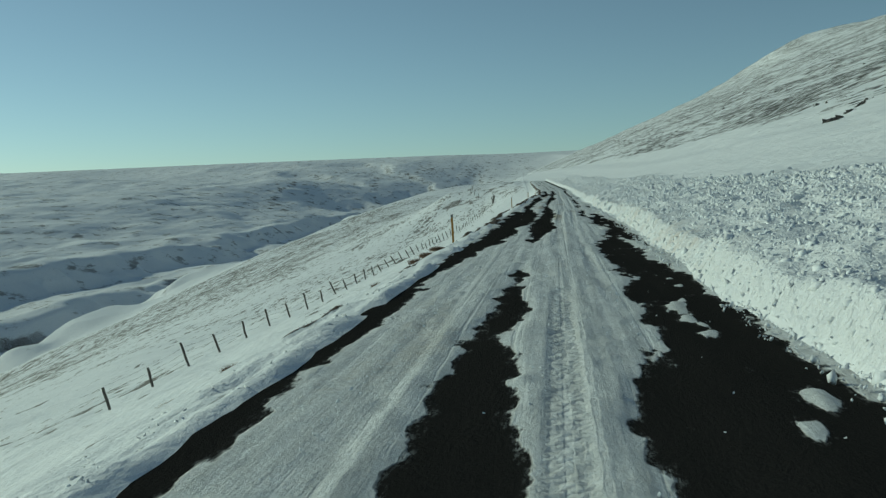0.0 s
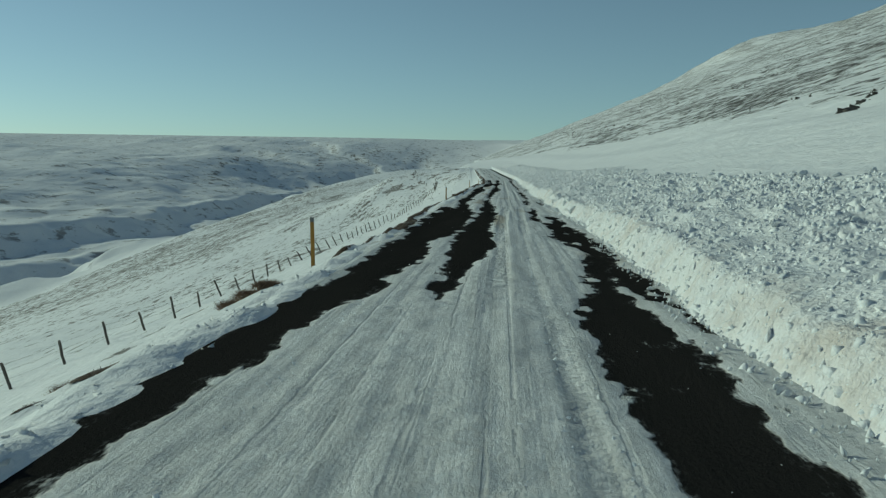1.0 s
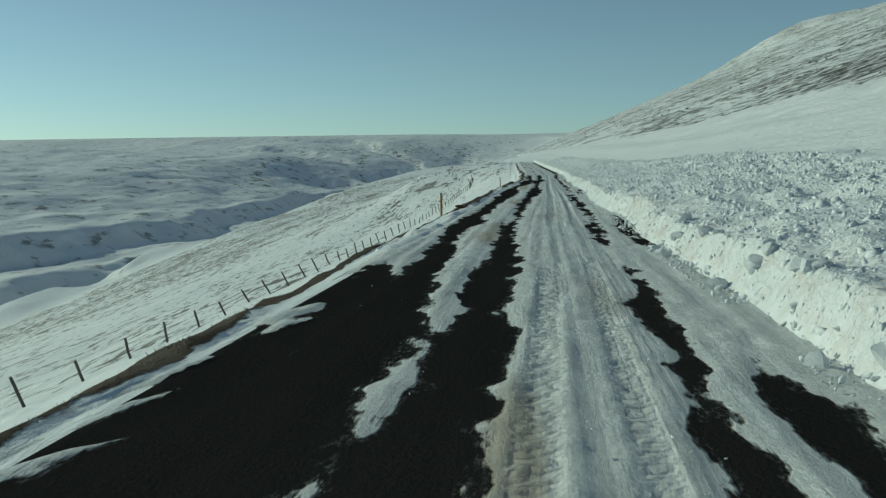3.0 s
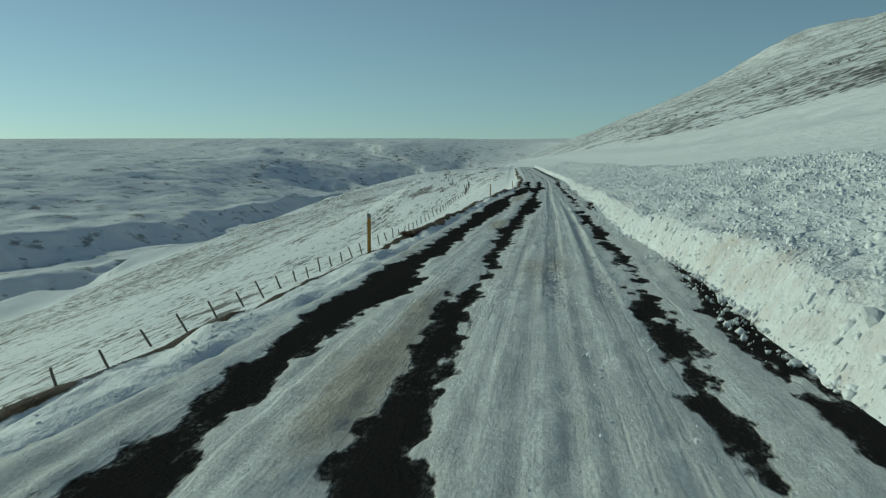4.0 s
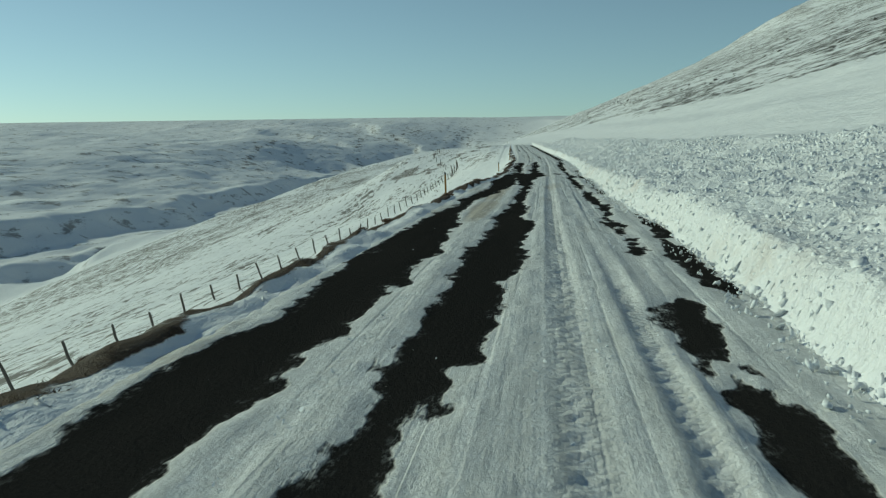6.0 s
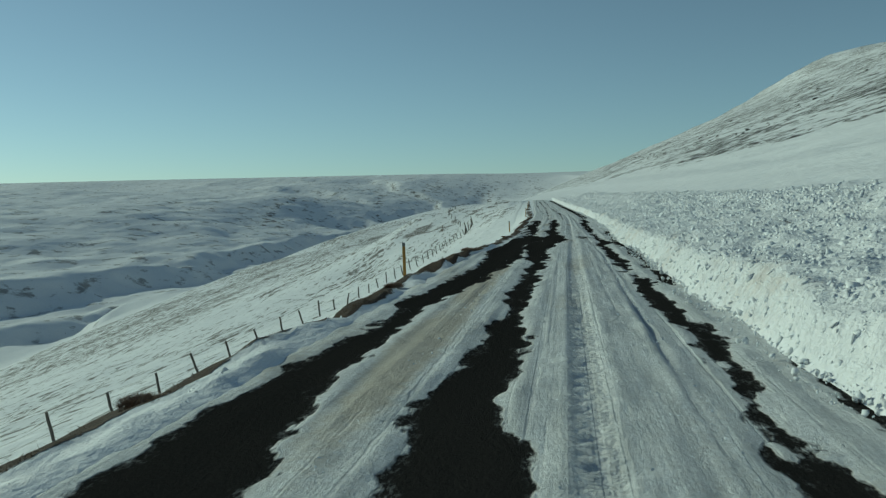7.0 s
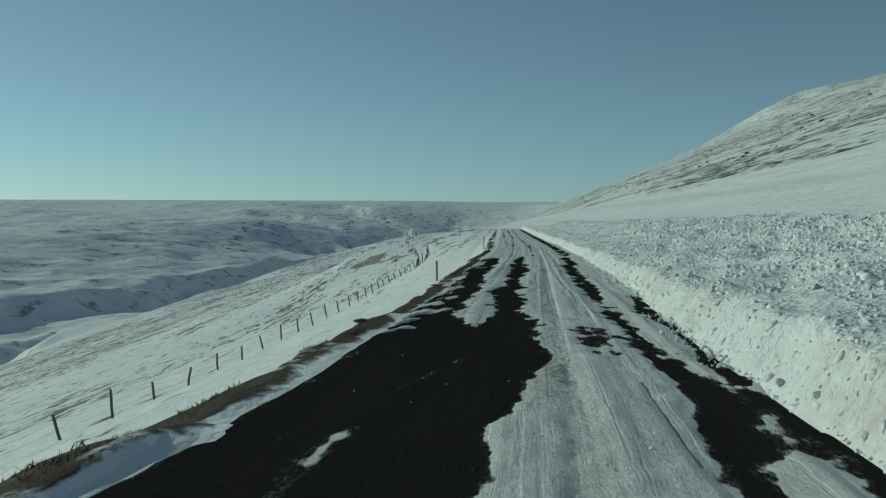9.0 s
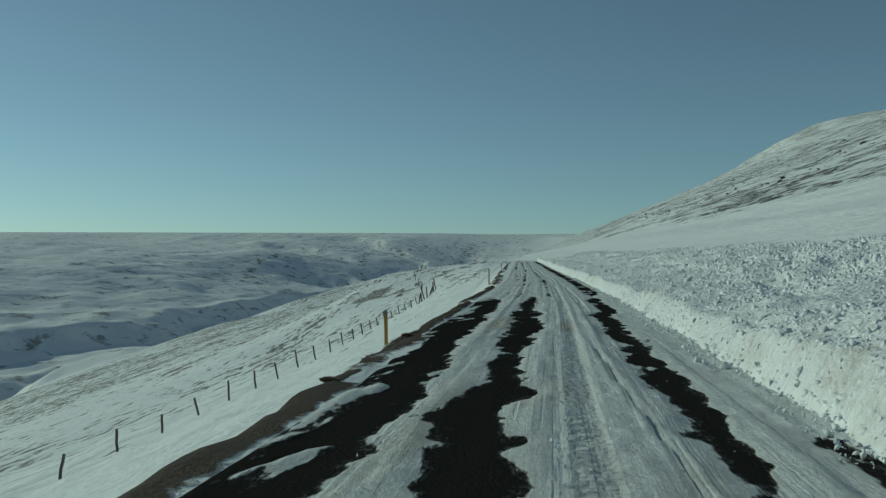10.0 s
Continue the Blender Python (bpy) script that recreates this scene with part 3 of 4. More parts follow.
RIGHT_HALF = [0.97, 0.78, 0.73, 0.73, 0.67, 0.56, 0.58, 0.58, 0.24, 0.28, 0.29, 0.48, 0.54, 0.44, 0.38, 0.1, 0.09, 0.08, 0.08, 0.08, -0.25, 0.1, 0.09, 0.13, 0.16, 0.14, 0.11, 0.05, 0.07, 0.13, 0.1, 0.13, 0.21, 0.23, -0.25, 0.09, 0.09, 0.1, 0.1, 0.08, 0.14, 0.11, 0.15, 0.15, 0.11, 0.11, 0.07, 0.06, 0.23, 0.23, 0.12, 0.11, 0.11, 0.06, 0.08, 0.15, 0.2, 0.24, 0.23, 0.27, 0.26, 0.24, 0.27, 0.28, 0.27, 0.25, -0.25, 0.39]
FOOT_MIDDLE = [2.97, 2.97, 2.97, 2.97, 2.97, 2.97, 2.97, 2.97, 2.69, 2.71, 2.62, 2.52, 2.43, 2.33, 2.4, 2.44, 2.42, 2.51, 2.61, 2.7, 2.79, 2.88, 2.9, 2.98, 3.05, 3.15, 3.13, 3.12, 3.1, 3.08, 3.06, 3.05, 3.03, 3.01, 2.99, 3.08, 3.17, 3.19, 3.25, 3.17, 3.09, 3.02, 2.94, 2.96, 2.92, 3.06, 3.05, 3.03, 2.94, 2.98, 3.11, 3.09, 3.07, 3.13, 3.13, 3.13, 3.13, 3.13, 3.13, 3.13, 3.13, 3.13, 3.13, 3.13, 3.13, 3.13, 3.13, 3.13]
FOOT_HALF = [-0.25, -0.25, -0.25, -0.25, -0.25, -0.25, -0.25, 0.19, 0.27, 0.25, -0.25, -0.25, -0.25, 0.34, 0.32, 0.25, 0.19, -0.25, -0.25, -0.25, -0.25, 0.09, 0.1, 0.16, 0.13, 0.1, -0.25, -0.25, -0.25, -0.25, -0.25, -0.25, -0.25, -0.25, 0.17, 0.14, 0.13, 0.12, 0.07, -0.25, -0.25, -0.25, 0.11, 0.12, 0.16, 0.14, 0.13, 0.09, 0.11, 0.12, 0.13, 0.07, 0.1, 0.12, 0.1, -0.25, -0.25, -0.25, -0.25, -0.25, -0.25, -0.25, -0.25, -0.25, -0.25, -0.25, -0.25, -0.25]
STRIPS = ((OUTER_MIDDLE, OUTER_HALF), (INNER_MIDDLE, INNER_HALF), (RIGHT_MIDDLE, RIGHT_HALF), (FOOT_MIDDLE, FOOT_HALF))


def snow_edge(u, y):
    """Metres from the nearest bare strip: positive on snow, negative on asphalt."""
    at = np.arange(68) * STATION
    d = np.full(u.shape, 9.0)
    wob = 0.10 * vnoise(y / 2.3, u / 2.0, 91)
    for middle, half in STRIPS:
        m, h = np.interp(y, at, middle), np.interp(y, at, half)
        d = np.minimum(d, np.abs(u + wob - m) - h - np.interp(h, [0.0, 0.03, 0.12, 0.25], [0.0, 0.07, 0.07, 0.0]))
    d = np.minimum(d, np.hypot((u - 1.5) / 0.24, (y - 152.2) / 1.2) * 0.1 - 0.07)
    swept = np.maximum(step(137, 142, y) * step(188, 180, y), step(39, 43, y) * step(63, 54, y))
    d = np.minimum(d, np.abs(u + 0.5 * side(y) + 1.0) - 0.5 * side(y) + 0.85 + 1.3 * (1 - swept))
    for m in (-1.75, -0.85, 0.45, 2.45):
        thin = np.abs(u + 0.3 * vnoise(y / 45.0, m, 96) - m) - 0.14 * vnoise(y / 17.0, m, 102) - 0.02
        d = np.where(y > 196, np.minimum(d, thin), d)
    ragged = 0.12 * fbm(u / 0.55, y / 2.1, 3, 93) + 0.07 * fbm(u / 0.34, y / 0.55, 3, 94) + 0.16 * np.maximum(vnoise(u / 1.3, y / 0.55, 97) - 0.35, 0) - 0.12 * np.maximum(vnoise(u / 0.9, y / 1.6, 98) - 0.45, 0)
    isles = (fbm(u / 0.4, y / 1.2, 4, 95) - 0.8) * 0.45
    d = np.where(u > 0.9, np.maximum(d, isles), d)
    w = y - 2.4 * (u + 3.0)
    reach = 0.7 + 0.65 * vnoise(w / 1.1, 2.5, 100)
    rooted = step(reach + 0.12, reach - 0.12, u + side(y))
    ribs = (vnoise(w / 0.75, 0.5, 99) - 0.02 - 0.4 * step(140, 142, y) * step(155, 151, y)) * 0.6 - 1.2 * (1 - rooted)
    ribs = np.where(((y > 39) & (y < 58)) | ((y > 134) & (y < 200)), ribs, -1)
    return np.maximum(d, np.where(u + side(y) < 1.5, ribs, -1)) + ragged


# Where the clearest tyre track runs, and how far right of it the fainter one lies; half widths and lug pitch.
TREAD_Y = [0, 41, 66, 105, 162, 200]
TREAD_U = [0.18, 0.41, 0.78, 0.9, 0.97, 0.93]
TREADS = ((0.0, 0.2, 0.36), (0.72, 0.15, 0.34))


def in_tread(u, y, offset, half):
    """1 inside a tyre's track, fading where it has been blurred."""
    m = np.interp(y, TREAD_Y, TREAD_U) + offset + 0.05 * vnoise(y / 23.0, offset, 107)
    worn = step(-0.75 + 0.6 * offset, -0.3 + 0.6 * offset, vnoise(y / 16.0, offset * 3, 108))
    return u - m, step(half, half * 0.7, np.abs(u - m)) * worn


def rut(y):
    """The thin groove that one wheel has cut through the packed snow."""
    return np.interp(y, [100, 120, 138, 150, 161, 167, 185], [1.75, 1.8, 1.92, 1.75, 1.62, 1.46, 1.2]) + 0.02 * vnoise(y / 4.0, 0.5, 116)


def tracks(u, y):
    """Ruts, ridges and tread marks pressed into the road's snow."""
    v = u + 0.12 * vnoise(y / 23.0, 1.0, 101)
    z = 0.019 * vnoise(v / 0.17, y / 30.0, 103) + 0.012 * vnoise(v / 0.36, y / 24.0, 104) + 0.009 * vnoise(v / 0.13, y / 2.0, 105)
    for middle, half, pitch in TREADS:
        d, inside = in_tread(u, y, middle, half)
        lug = np.sin(2 * np.pi * (y + 1.3 * np.abs(d)) / pitch + 1.2 * vnoise(y / 0.8, v / 0.2, 109))
        z = z + inside * (0.014 * lug - 0.012 + 0.008 * fbm(v / 0.12, y / 0.2, 2, 111))
        z = z + 0.012 * step(0.1, 0.0, np.abs(np.abs(d) - half * 1.2)) * step(-0.3, 0.3, vnoise(y / 12.0, middle * 5, 112))
    cut = step(112, 118, y) * step(176, 170, y) * step(0.045, 0.015, np.abs(u - rut(y)))
    z = z - 0.035 * cut + 0.016 * step(112, 118, y) * step(176, 170, y) * step(0.14, 0.07, np.abs(u - rut(y))) * (1 - cut)
    for k, middle in enumerate((-1.45, -1.05, 0.22, 1.0, 1.72, 2.0)):
        m = middle + 0.2 * vnoise(y / 33.0, k * 1.7, 113)
        z = z - 0.016 * step(0.1, 0.02, np.abs(v - m)) * step(-0.2, 0.3, vnoise(y / 14.0, k * 2.3, 114))
    return z


def build_road_snow():
    us = np.arange(-3.1, 4.6, 0.057)
    ys = np.unique(np.round(np.concatenate([np.arange(-10, 185, 0.09), np.arange(190, 240, 0.3), np.arange(240, 420, 1.2)]), 3))
    u, y = np.meshgrid(us, ys)
    u = drawn_in(u, y)
    c = snow_edge(u, y)
    h = 0.005 + 0.038 * np.tanh(np.maximum(c, 0) / 0.16)
    h = np.maximum(h + np.clip(c / 0.25, 0, 1) * (tracks(u, y) + 0.016 * fbm(u / 0.22, y / 0.3, 2, 115)), 0.004)
    z = climb(y) + crown(u) + h - 0.09 * step(0.36, 0.0, u + side(y))
    f = grid_faces(*u.shape)
    me = mesh_of("road_snow", np.stack([u + bend(y), y, z], -1).reshape(-1, 3), f, DRIVEN, True)
    add_attribute(me, "cover", np.clip(c, -0.45, 0.6))
    add_attribute(me, "tread", sum(in_tread(u, y, middle, half)[1] for middle, half, _ in TREADS))
    add_attribute(me, "grit", np.maximum(step(0.5, 0.15, np.abs(u + 1.2)) * step(105, 112, y) * step(136, 128, y), step(0.35, 0.1, np.abs(u - 0.3)) * step(37, 41, y) * step(52, 46, y)) + 0.7 * step(0.5, 0.15, np.abs(u + 0.75)) * step(152, 160, y) * step(200, 185, y) + 0.6 * step(0.4, 0.1, np.abs(u - 1.0)) * step(172, 177, y) * step(186, 181, y) + 0.5 * step(0.35, 0.1, np.abs(u + 0.95)) * step(60, 66, y) * step(104, 92, y))
    return tagged(new("road_snow", me), "packed driven snow with tyre tracks over asphalt", "snow", kind="stuff")


build_road_snow()

# ---- broken snow on and under the ploughed bank ----
def on_ground(u, y, sink=0.0):
    return np.stack([u + bend(y), y, land(u, y) - sink], -1)


def build_lumps():
    r = np.random.default_rng(11)
    n = 88000
    y = np.concatenate([r.uniform(-8, 200, int(n * 0.8)), r.uniform(200, 330, n - int(n * 0.8))])
    u = bank_foot(y) + 0.5 + 8.5 * r.uniform(0, 1, n) ** 0.85
    keep = (fbm(u / 3.0, y / 5.0, 2, 121) > -1.0 + 0.5 * step(5.0, 4.3, u)) & (u < field_edge(y) + 0.6 * vnoise(y / 1.1, u / 1.1, 126))
    u, y = u[keep], y[keep]
    s = 0.034 + 0.085 * r.uniform(0, 1, len(u)) ** 5 + 0.018 * step(5, 9, u)
    s = s * (1.0 - 0.2 * step(40, 90, y) + 0.12 * step(130, 160, y))
    v, f = lumps(on_ground(u, y, s * 0.15), s, 12)
    tagged(new("snow_lumps", mesh_of("snow_lumps", v, f, CHUNKS, True)), "broken lumps of thrown snow on the bank", "snow", kind="stuff")
    n = 7000
    y = r.uniform(-6, 240, n)
    u = bank_foot(y) + 0.12 - 0.55 * r.uniform(0, 1, n) ** 2
    keep = vnoise(y / 4.0, 2.0, 125) > -0.45
    u, y = u[keep], y[keep]
    s = 0.014 + 0.05 * r.uniform(0, 1, len(u)) ** 4
    v, f = lumps(np.stack([u + bend(y), y, climb(y) + 0.02 + s * 0.3], -1), s, 13)
    tagged(new("snow_rubble", mesh_of("snow_rubble", v, f, CHUNKS, True)), "small snow rubble along the foot of the bank", "snow", kind="stuff")
    n = 22000
    y = r.uniform(-6, 200, n)
    u = bank_foot(y) + 1.1 * r.uniform(0, 1, n) ** 1.3
    s = 0.014 + 0.085 * r.uniform(0, 1, n) ** 5
    v, f = lumps(on_ground(u, y, s * 0.5), s, 16)
    tagged(new("bank_lumps", mesh_of("bank_lumps", v, f, CHUNKS, True)), "lumps frozen into the cut snow bank", "snow", kind="stuff")
    n = 9000
    y = r.uniform(-6, 200, n)
    u = r.uniform(-3.9, -2.75, n)
    keep = (windrow(y) * (0.6 + 0.6 * vnoise(u / 0.4, y / 1.1, 151)) > 0.5) & (verge(u, y) < 0.4)
    u, y = u[keep], y[keep]
    s = 0.02 + 0.085 * r.uniform(0, 1, len(u)) ** 4
    v, f = lumps(on_ground(u, y, s * 0.6), s, 20, 0.6)
    tagged(new("windrow_lumps", mesh_of("windrow_lumps", v, f, CHUNKS, True)), "crusted snow lumps pushed along the road edge", "snow", kind="stuff")
    n = 600
    y = r.uniform(-6, 200, n)
    u = r.uniform(-2.3, 3.0, n)
    s = 0.006 + 0.014 * r.uniform(0, 1, n) ** 3
    m = 9000
    y2 = r.uniform(-6, 190, m)
    lanes = np.interp(y2, TREAD_Y, TREAD_U) + r.choice(np.array([-1.9, -1.1, -0.28, 0.28, 0.55, 0.92]), m)
    u2, s2 = lanes + r.normal(0, 0.05, m), 0.006 + 0.016 * r.uniform(0, 1, m) ** 3
    keep = (snow_edge(u2, y2) > 0.12) & (u2 > -2.2)
    u2, y2, s2 = u2[keep], y2[keep], s2[keep]
    z = np.concatenate([climb(y) + crown(u) + s * 0.4, climb(y2) + crown(u2) + 0.036 + s2 * 0.3])
    u, y, s = np.concatenate([u, u2]), np.concatenate([y, y2]), np.concatenate([s, s2])
    v, f = lumps(np.stack([u + bend(y), y, z], -1), s, 14)
    tagged(new("snow_crumbs", mesh_of("snow_crumbs", v, f, CHUNKS)), "scattered crumbs of snow on asphalt and along ruts", "snow", kind="stuff")


build_lumps()


def build_chunks():
    """Single large blocks of snow that lie on the bank and at its foot."""
    r = np.random.default_rng(15)
    shapes = []
    noise.seed_set(5)
    for k in range(7):
        bm = bmesh.new()
        bmesh.ops.create_icosphere(bm, subdivisions=2, radius=1.0)
        off = Vector((k * 7.3, 2.0, 1.0))
        for v in bm.verts:
            n = noise.noise(v.co * 0.9 + off)
            v.co *= 1 + 0.55 * n + 0.16 * noise.noise(v.co * 2.7 + off)
        for _ in range(7):
            way = Vector((noise.random() - 0.5, noise.random() - 0.5, noise.random() - 0.4)).normalized()
            for v in bm.verts:
                over = v.co.dot(way) - 0.62
                if over > 0:
                    v.co -= way * over * 0.92
        for v in bm.verts:
            v.co.z *= 0.72
        me = bpy.data.meshes.new("snow_chunk")
        bm.to_mesh(me)
        bm.free()
        me.materials.append(CHUNKS)
        shapes.append(me)

    def drop(u, y, s):
        ob = new("snow_chunk", shapes[int(r.integers(7))])
        z = float(land(np.array([u]), np.array([y]))[0]) if u > float(bank_foot(np.array([y]))[0]) else float(climb(np.array(y)))
        ob.matrix_world = Matrix.Translation((u + float(bend(np.array(y))), y, z + 0.2 * s)) @ Euler((r.uniform(-0.4, 0.4), r.uniform(-0.4, 0.4), r.uniform(0, 6.3))).to_matrix().to_4x4() @ Matrix.Diagonal((s, s, s, 1))
        tagged(ob, "rough block of broken snow on the ploughed bank", "snow block", "blocks of broken snow")

    for k in range(150):
        y = r.uniform(8, 75) if k < 95 else r.uniform(75, 200)
        drop(5.0 + 4.6 * r.uniform() ** 0.8, y, r.uniform(0.08, 0.19) * (1.0 if k < 95 else 0.65))
    for _ in range(26):
        y = r.uniform(46, 66)
        drop(float(bank_foot(np.array([y]))[0]) + r.uniform(-0.3, 0.5), y, r.uniform(0.08, 0.2))
    for _ in range(34):
        y = r.uniform(10, 190)
        drop(float(bank_foot(np.array([y]))[0]) + r.uniform(-0.15, 0.15), y, r.uniform(0.04, 0.08))


build_chunks()


# ---- rocks on the hillside ----
def build_rocks():
    r = np.random.default_rng(17)
    n = 26000
    u = 20 * (12.0 ** r.uniform(0, 1, n))
    y = 30 * (30.0 ** r.uniform(0, 1, n))
    band = fbm(u / 7.0, y / 60.0, 3, 131) + 0.5 * fbm(u / 40.0, y / 220.0, 2, 135)
    keep = (band > 0.95 - 0.45 * step(25, 70, u)) & (r.uniform(0, 1, n) < 0.5)
    keep &= (u > 34) | (np.hypot(u - 21.2, (y - 63.5) / 2) < 1.0) | (np.hypot(u - 25.5, (y - 116) / 4) < 1.6)
    u, y = u[keep], y[keep]
    s = (0.07 + 0.22 * r.uniform(0, 1, len(u)) ** 3) * (0.8 + np.hypot(u, y) / 260)
    v, f = lumps(on_ground(u, y, s * 0.2), s, 18, 0.55, 0.4)
    tagged(new("hillside_rocks", mesh_of("hillside_rocks", v, f, ROCK)), "dark basalt rocks showing through hillside snow", "rock", kind="stuff")


build_rocks()


def build_outcrop():
    """A broken ledge of basalt that breaks through the smooth snow."""
    r = np.random.default_rng(37)
    shapes = []
    for k in range(5):
        v, f = lumps(np.zeros((1, 3)), np.ones(1), 380 + k, 0.75, 0.4)
        shapes.append(mesh_of("rock", v, f, ROCK))
    ledge = tagged(new("rock_outcrop"), "dark broken basalt ledge breaking through smooth snow", "rock outcrop")
    for k in range(110):
        t = float(r.uniform(0, 1)) ** 1.2
        u, y = 20.8 + 8.6 * t + float(r.normal(0, 0.2)), 66.0 + 16.5 * t + float(r.normal(0, 0.45))
        if float(vnoise(t * 9.0, 0.4, 127)) < -0.25 - 0.6 * (t < 0.2):
            continue
        size = (0.12 + 0.26 * float(r.uniform(0, 1)) ** 2) * (1.15 - 0.4 * t)
        x, y, z = on_ground(np.array([u]), np.array([y]), 0.1 * size)[0]
        ob = new("rock", shapes[k % 5])
        ob.parent = ledge
        ob.matrix_world = pose(x, y, z, 0, -20, float(r.uniform(0, 360))) @ Matrix.Diagonal((size, 1.3 * size, size, 1))


build_outcrop()


# ---- dead grass on the verge ----
def build_grass():
    r = np.random.default_rng(19)
    n = 330000
    y = r.uniform(6, 215, n)
    u = r.uniform(-4.7, -2.7, n)
    keep = verge(u, y) * (0.55 + 0.6 * vnoise(u / 0.25, y / 0.5, 141)) > 0.45
    u, y = u[keep], y[keep]
    n = len(u)
    base = on_ground(u, y, 0.02)
    tall = (1 + 0.4 * step(136, 141, y)) * r.uniform(0.012, 0.05, n) * (0.7 + 0.6 * (vnoise(y / 2.0, 3.0, 143) + 1) / 2)
    turn, wide = r.uniform(0, 2 * np.pi, n), r.uniform(0.004, 0.011, n)
    side = np.stack([np.cos(turn), np.sin(turn), 0 * turn], -1) * wide[:, None]
    lean = np.stack([r.normal(0.04, 0.05, n), r.normal(0, 0.06, n), tall], -1)
    v = np.stack([base - side, base + side, base + lean], 1).reshape(-1, 3)
    f = np.arange(3 * n).reshape(n, 3)
    tagged(new("verge_grass", mesh_of("verge_grass", v, f, GRASS)), "strip of dead brown grass along the road edge", "grass", kind="stuff")


build_grass()


def grass_tuft(u, y, size, seed):
    """A matted hummock: a low mound bristling with bent dead blades."""
    r = np.random.default_rng(seed)
    g = float(land(np.array([u]), np.array([y]))[0])
    n = 1800
    a, d = r.uniform(0, 2 * np.pi, n), np.sqrt(r.uniform(0, 1, n))
    x0, y0 = d * np.cos(a), 1.25 * d * np.sin(a)
    base = np.stack([x0, y0, 0.36 * np.sqrt(np.maximum(1 - d * d, 0)) - 0.08], -1) * size
    turn = r.uniform(0, 2 * np.pi, n)
    wide = r.uniform(0.003, 0.007, n)[:, None] * np.stack([np.cos(turn), np.sin(turn), 0 * turn], -1)
    lean = np.stack([x0 * 0.5 + r.normal(0.15, 0.25, n), y0 * 0.4 + r.normal(0, 0.3, n), r.uniform(0.05, 0.6, n)], -1) * size * 0.8
    blades = np.stack([base - wide, base + wide, base + lean], 1).reshape(-1, 3)
    ring = np.linspace(0, 2 * np.pi, 15)[:-1]
    shell = np.array([(k * np.cos(t), 1.25 * k * np.sin(t), 0.36 * math.sqrt(1 - k * k) - 0.1) for k in (0.999, 0.85, 0.6, 0.3) for t in ring])
    shell = shell * size * 0.78 * (1 + 0.12 * r.uniform(-1, 1, (len(shell), 1)))
    tri = []
    for k in range(3):
        for i in range(14):
            p, q = 14 * k + i, 14 * k + (i + 1) % 14
            tri += [(p, q, q + 14), (p, q + 14, p + 14)]
    tri += [(42, 42 + i, 43 + i) for i in range(1, 13)]
    v = np.concatenate([shell, blades])
    f = np.concatenate([np.array(tri), len(shell) + np.arange(3 * n).reshape(n, 3)])
    ob = new("grass_tuft", mesh_of("grass_tuft", v, f, STRAW))
    ob.matrix_world = pose(u + float(bend(np.array(y))), y, g)
    return tagged(ob, "matted brown tuft of dead grass beside the road", "grass tuft", "tufts along the verge")


for k, (u, y, size) in enumerate(((-5.9, 4.9, 0.4), (-6.2, 7.7, 0.5), (-6.3, 8.6, 0.4), (-6.5, 11.3, 0.5), (-6.2, 12.6, 0.4), (-5.2, 20.5, 0.45), (-5.0, 27.2, 0.6), (-4.6, 26.8, 0.5), (-4.2, 26.4, 0.4), (-3.4, 83.2, 0.3), (-3.5, 97.0, 0.24), (-3.55, 113.6, 0.3),
                                  (-3.15, 125.0, 0.28), (-3.0, 139.2, 0.34), (-2.95, 141.4, 0.28), (-2.62, 153.8, 0.17), (-2.6, 166.0, 0.16), (-2.75, 174.0, 0.16))):
    grass_tuft(u, y, 0.62 * size, 300 + k)


# ---- roadside marker posts ----
def box(bm, x0, x1, y0, y1, z0, z1, slant=0.0):
    """A box; slant lowers its top towards +x."""
    vs = [bm.verts.new(p) for p in ((x0, y0, z0), (x1, y0, z0), (x1, y1, z0), (x0, y1, z0), (x0, y0, z1), (x1, y0, z1 - slant), (x1, y1, z1 - slant), (x0, y1, z1))]
    for f in ((0, 3, 2, 1), (4, 5, 6, 7), (0, 1, 5, 4), (1, 2, 6, 5), (2, 3, 7, 6), (3, 0, 4, 7)):
        bm.faces.new([vs[i] for i in f])
    bmesh.ops.bevel(bm, geom=[e for e in bm.edges if e.is_manifold], offset=0.006, segments=2, affect="EDGES")


def marker_post():
    post = new("marker_post")
    bm = bmesh.new()
    box(bm, -0.042, 0.042, -0.026, 0.026, -0.85, 1.10)
    part("stake", bm, YELLOW, post)
    bm = bmesh.new()
    box(bm, -0.044, 0.044, -0.028, 0.028, 1.102, 1.22, 0.03)
    part("cap", bm, GREY_CAP, post, "slanted weathered grey top")
    return tagged(post, "yellow wooden road marker post in the verge", "marker post", "marker posts along the road")


def stand_posts():
    r = np.random.default_rng(23)
    first = marker_post()
    spots = {29.65: (-3.95, 0.80), 80.0: (-3.9, 0.78), 129.9: (-3.76, 0.90), 176.4: (-3.66, 0.72)}
    for k, y in enumerate((29.65, 80.0, 129.9, 176.4, 228.0, 278.0, 328.0, -20.0)):
        u, top = spots.get(y, (-3.9, 0.9 + float(climb(np.array(y)))))
        g = top - 1.22
        m = pose(u + float(bend(np.array(y))), y, g, r.normal(0, 1.0), -1.5 + r.normal(0, 0.6), r.normal(0, 8))
        if k:
            copy_thing(first, m)
        else:
            first.matrix_world = m


stand_posts()


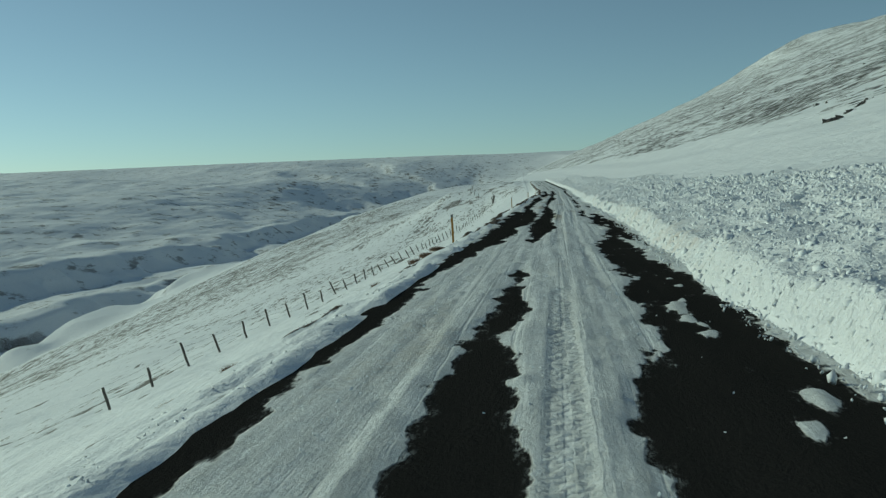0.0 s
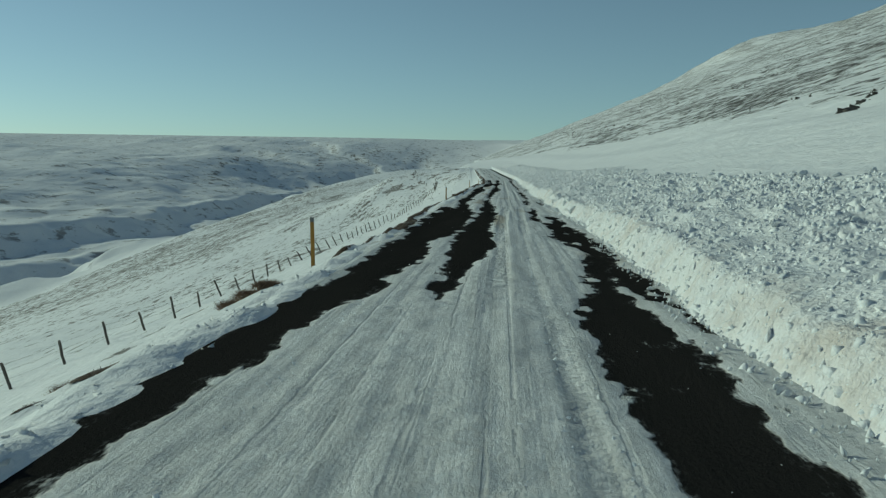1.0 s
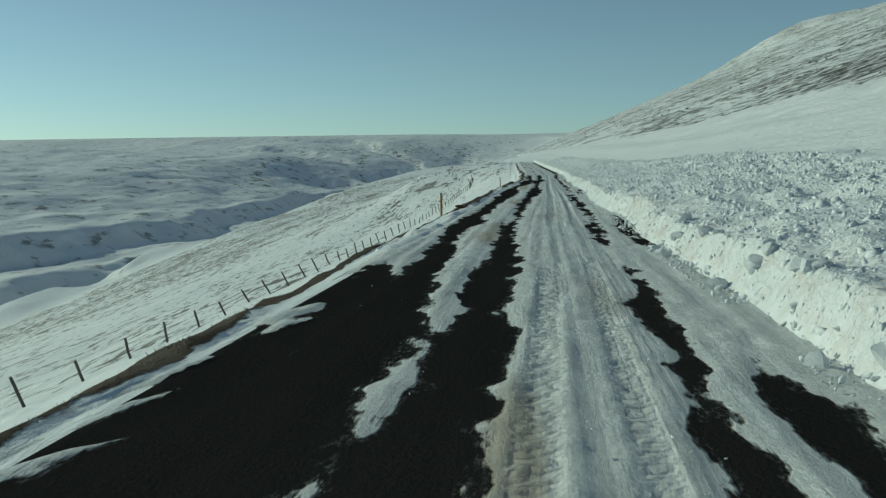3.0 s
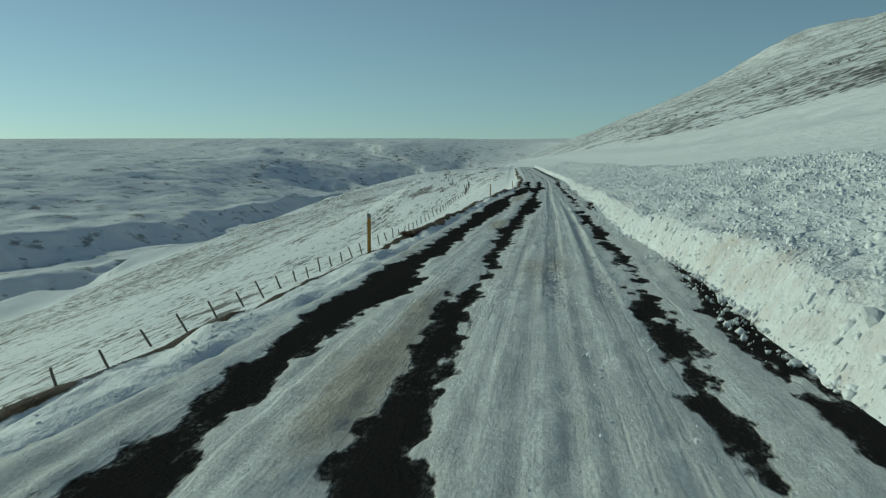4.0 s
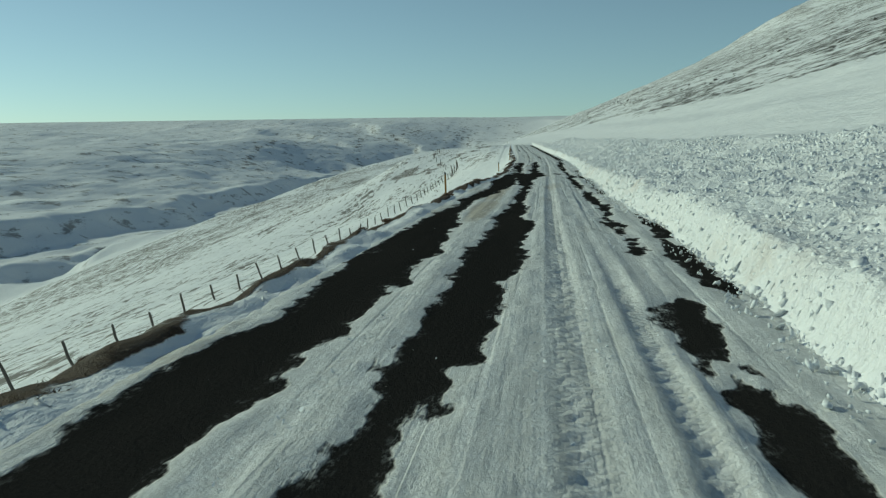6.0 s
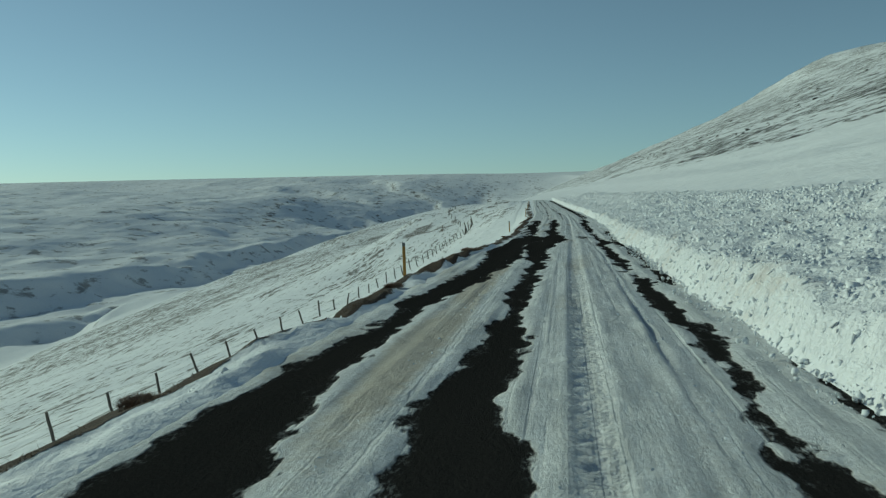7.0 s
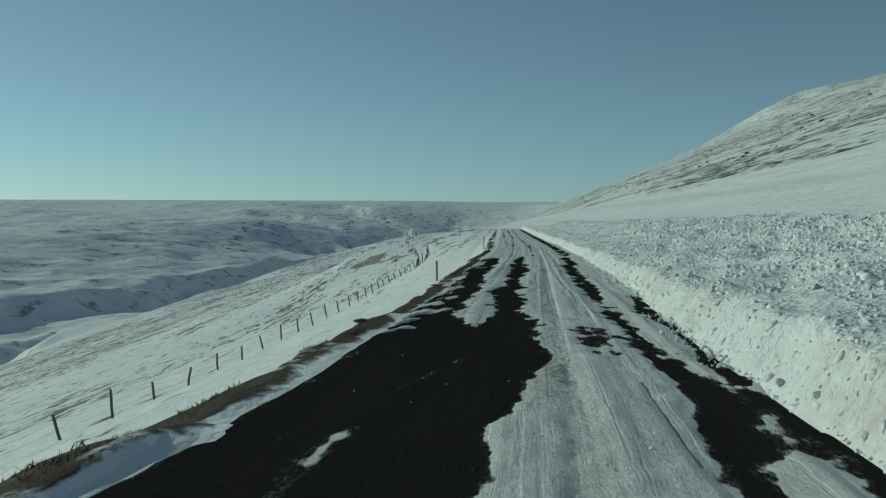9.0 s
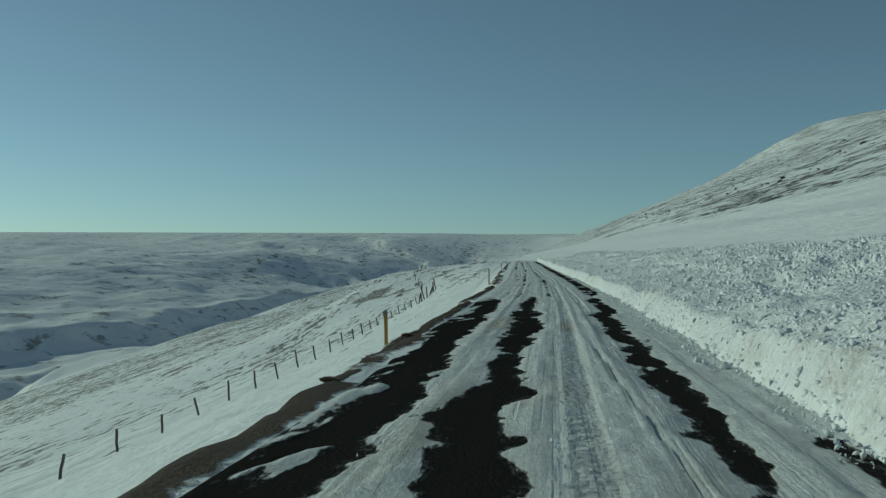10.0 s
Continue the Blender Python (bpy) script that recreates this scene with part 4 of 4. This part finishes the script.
# ---- the fence down the slope ----
def tube(bm, points, radius, sides=6):
    rings = []
    for i, p in enumerate(points):
        q = points[min(i + 1, len(points) - 1)] - points[max(i - 1, 0)]
        a = q.orthogonal().normalized()
        b = q.normalized().cross(a)
        k = radius * (0.9 if i == len(points) - 1 else 1.0)
        rings.append([bm.verts.new(p + k * (math.cos(t) * a + math.sin(t) * b)) for t in (2 * math.pi * j / sides for j in range(sides))])
    for r0, r1 in zip(rings, rings[1:]):
        for j in range(sides):
            bm.faces.new((r0[j], r0[(j + 1) % sides], r1[(j + 1) % sides], r1[j]))
    bm.faces.new(rings[-1])
    bm.faces.new(rings[0][::-1])


def fence_post_mesh(k):
    r = np.random.default_rng(40 + k)
    bm = bmesh.new()
    pts = [Vector((r.normal(0, 0.012), r.normal(0, 0.012), z)) for z in (-0.4, 0.1, 0.5, 0.9, 1.22)]
    tube(bm, pts, 0.07, 7)
    me = bpy.data.meshes.new("post")
    bm.normal_update()
    bm.to_mesh(me)
    bm.free()
    me.materials.append(POST_WOOD)
    return me


def build_fence(name, places, label, lean, wires=(0.45, 0.8, 1.1), stout=1.0):
    r = np.random.default_rng(29)
    fence = tagged(new(name), label, "fence")
    meshes = [fence_post_mesh(k) for k in range(5)]
    heads = []
    for x, y in places:
        u = x - float(bend(np.array(y)))
        g = float(land(np.array([u]), np.array([y]))[0])
        ob = new("post", meshes[int(r.integers(5))])
        ob.parent = fence
        m = pose(x, y, g, r.normal(0, 5), lean(y) + r.normal(0, 5), r.uniform(0, 360) * 0)
        ob.matrix_world = m @ Matrix.Diagonal((stout, stout, stout * r.uniform(0.82, 1.2), 1))
        heads.append(m)
    for z in wires:
        bm = bmesh.new()
        pts = [m @ Vector((0.07, 0, z)) for m in heads]
        line = []
        for a, b in zip(pts, pts[1:]):
            line += [a, (a + b) / 2 - Vector((0, 0, 0.05))]
        tube(bm, line + [pts[-1]], 0.004, 4)
        part("wire", bm, WIRE, fence)
    return fence


# Post number and how far along it stands.
FENCE_N = [-8, 0, 5, 10, 15, 20, 25, 30, 38, 46]
FENCE_AT = [31.9, 69.6, 93.7, 117.6, 139.4, 165.2, 189.6, 216.2, 257.0, 297.0]
FENCE_Y = [float(np.interp(k, FENCE_N, FENCE_AT)) for k in range(-8, 47)]
build_fence("fence", [(-20.2 + 0.2 * math.sin(y / 9), y) for y in FENCE_Y],
            "old leaning fence of weathered posts and wire in snow", lambda y: -14 - 18 * math.exp(-((y - 113) / 17) ** 4) + 9 * math.exp(-((y - 196) / 25) ** 2))
build_fence("fence", [(-20.4 - 0.25 * k, 296.0 + 5.0 * k) for k in range(8)],
            "dark stout fence posts leaning together in deep snow", lambda y: 14 * math.sin(y), (0.9,), 1.6)
build_fence("fence", [(0.6 - 0.13 * (y - 121) + 1.5 * math.sin(y / 17), y) for y in range(345, 455, 12)],
            "far fence of dark posts winding up the snow slope", lambda y: 6, (0.9,), 1.3)
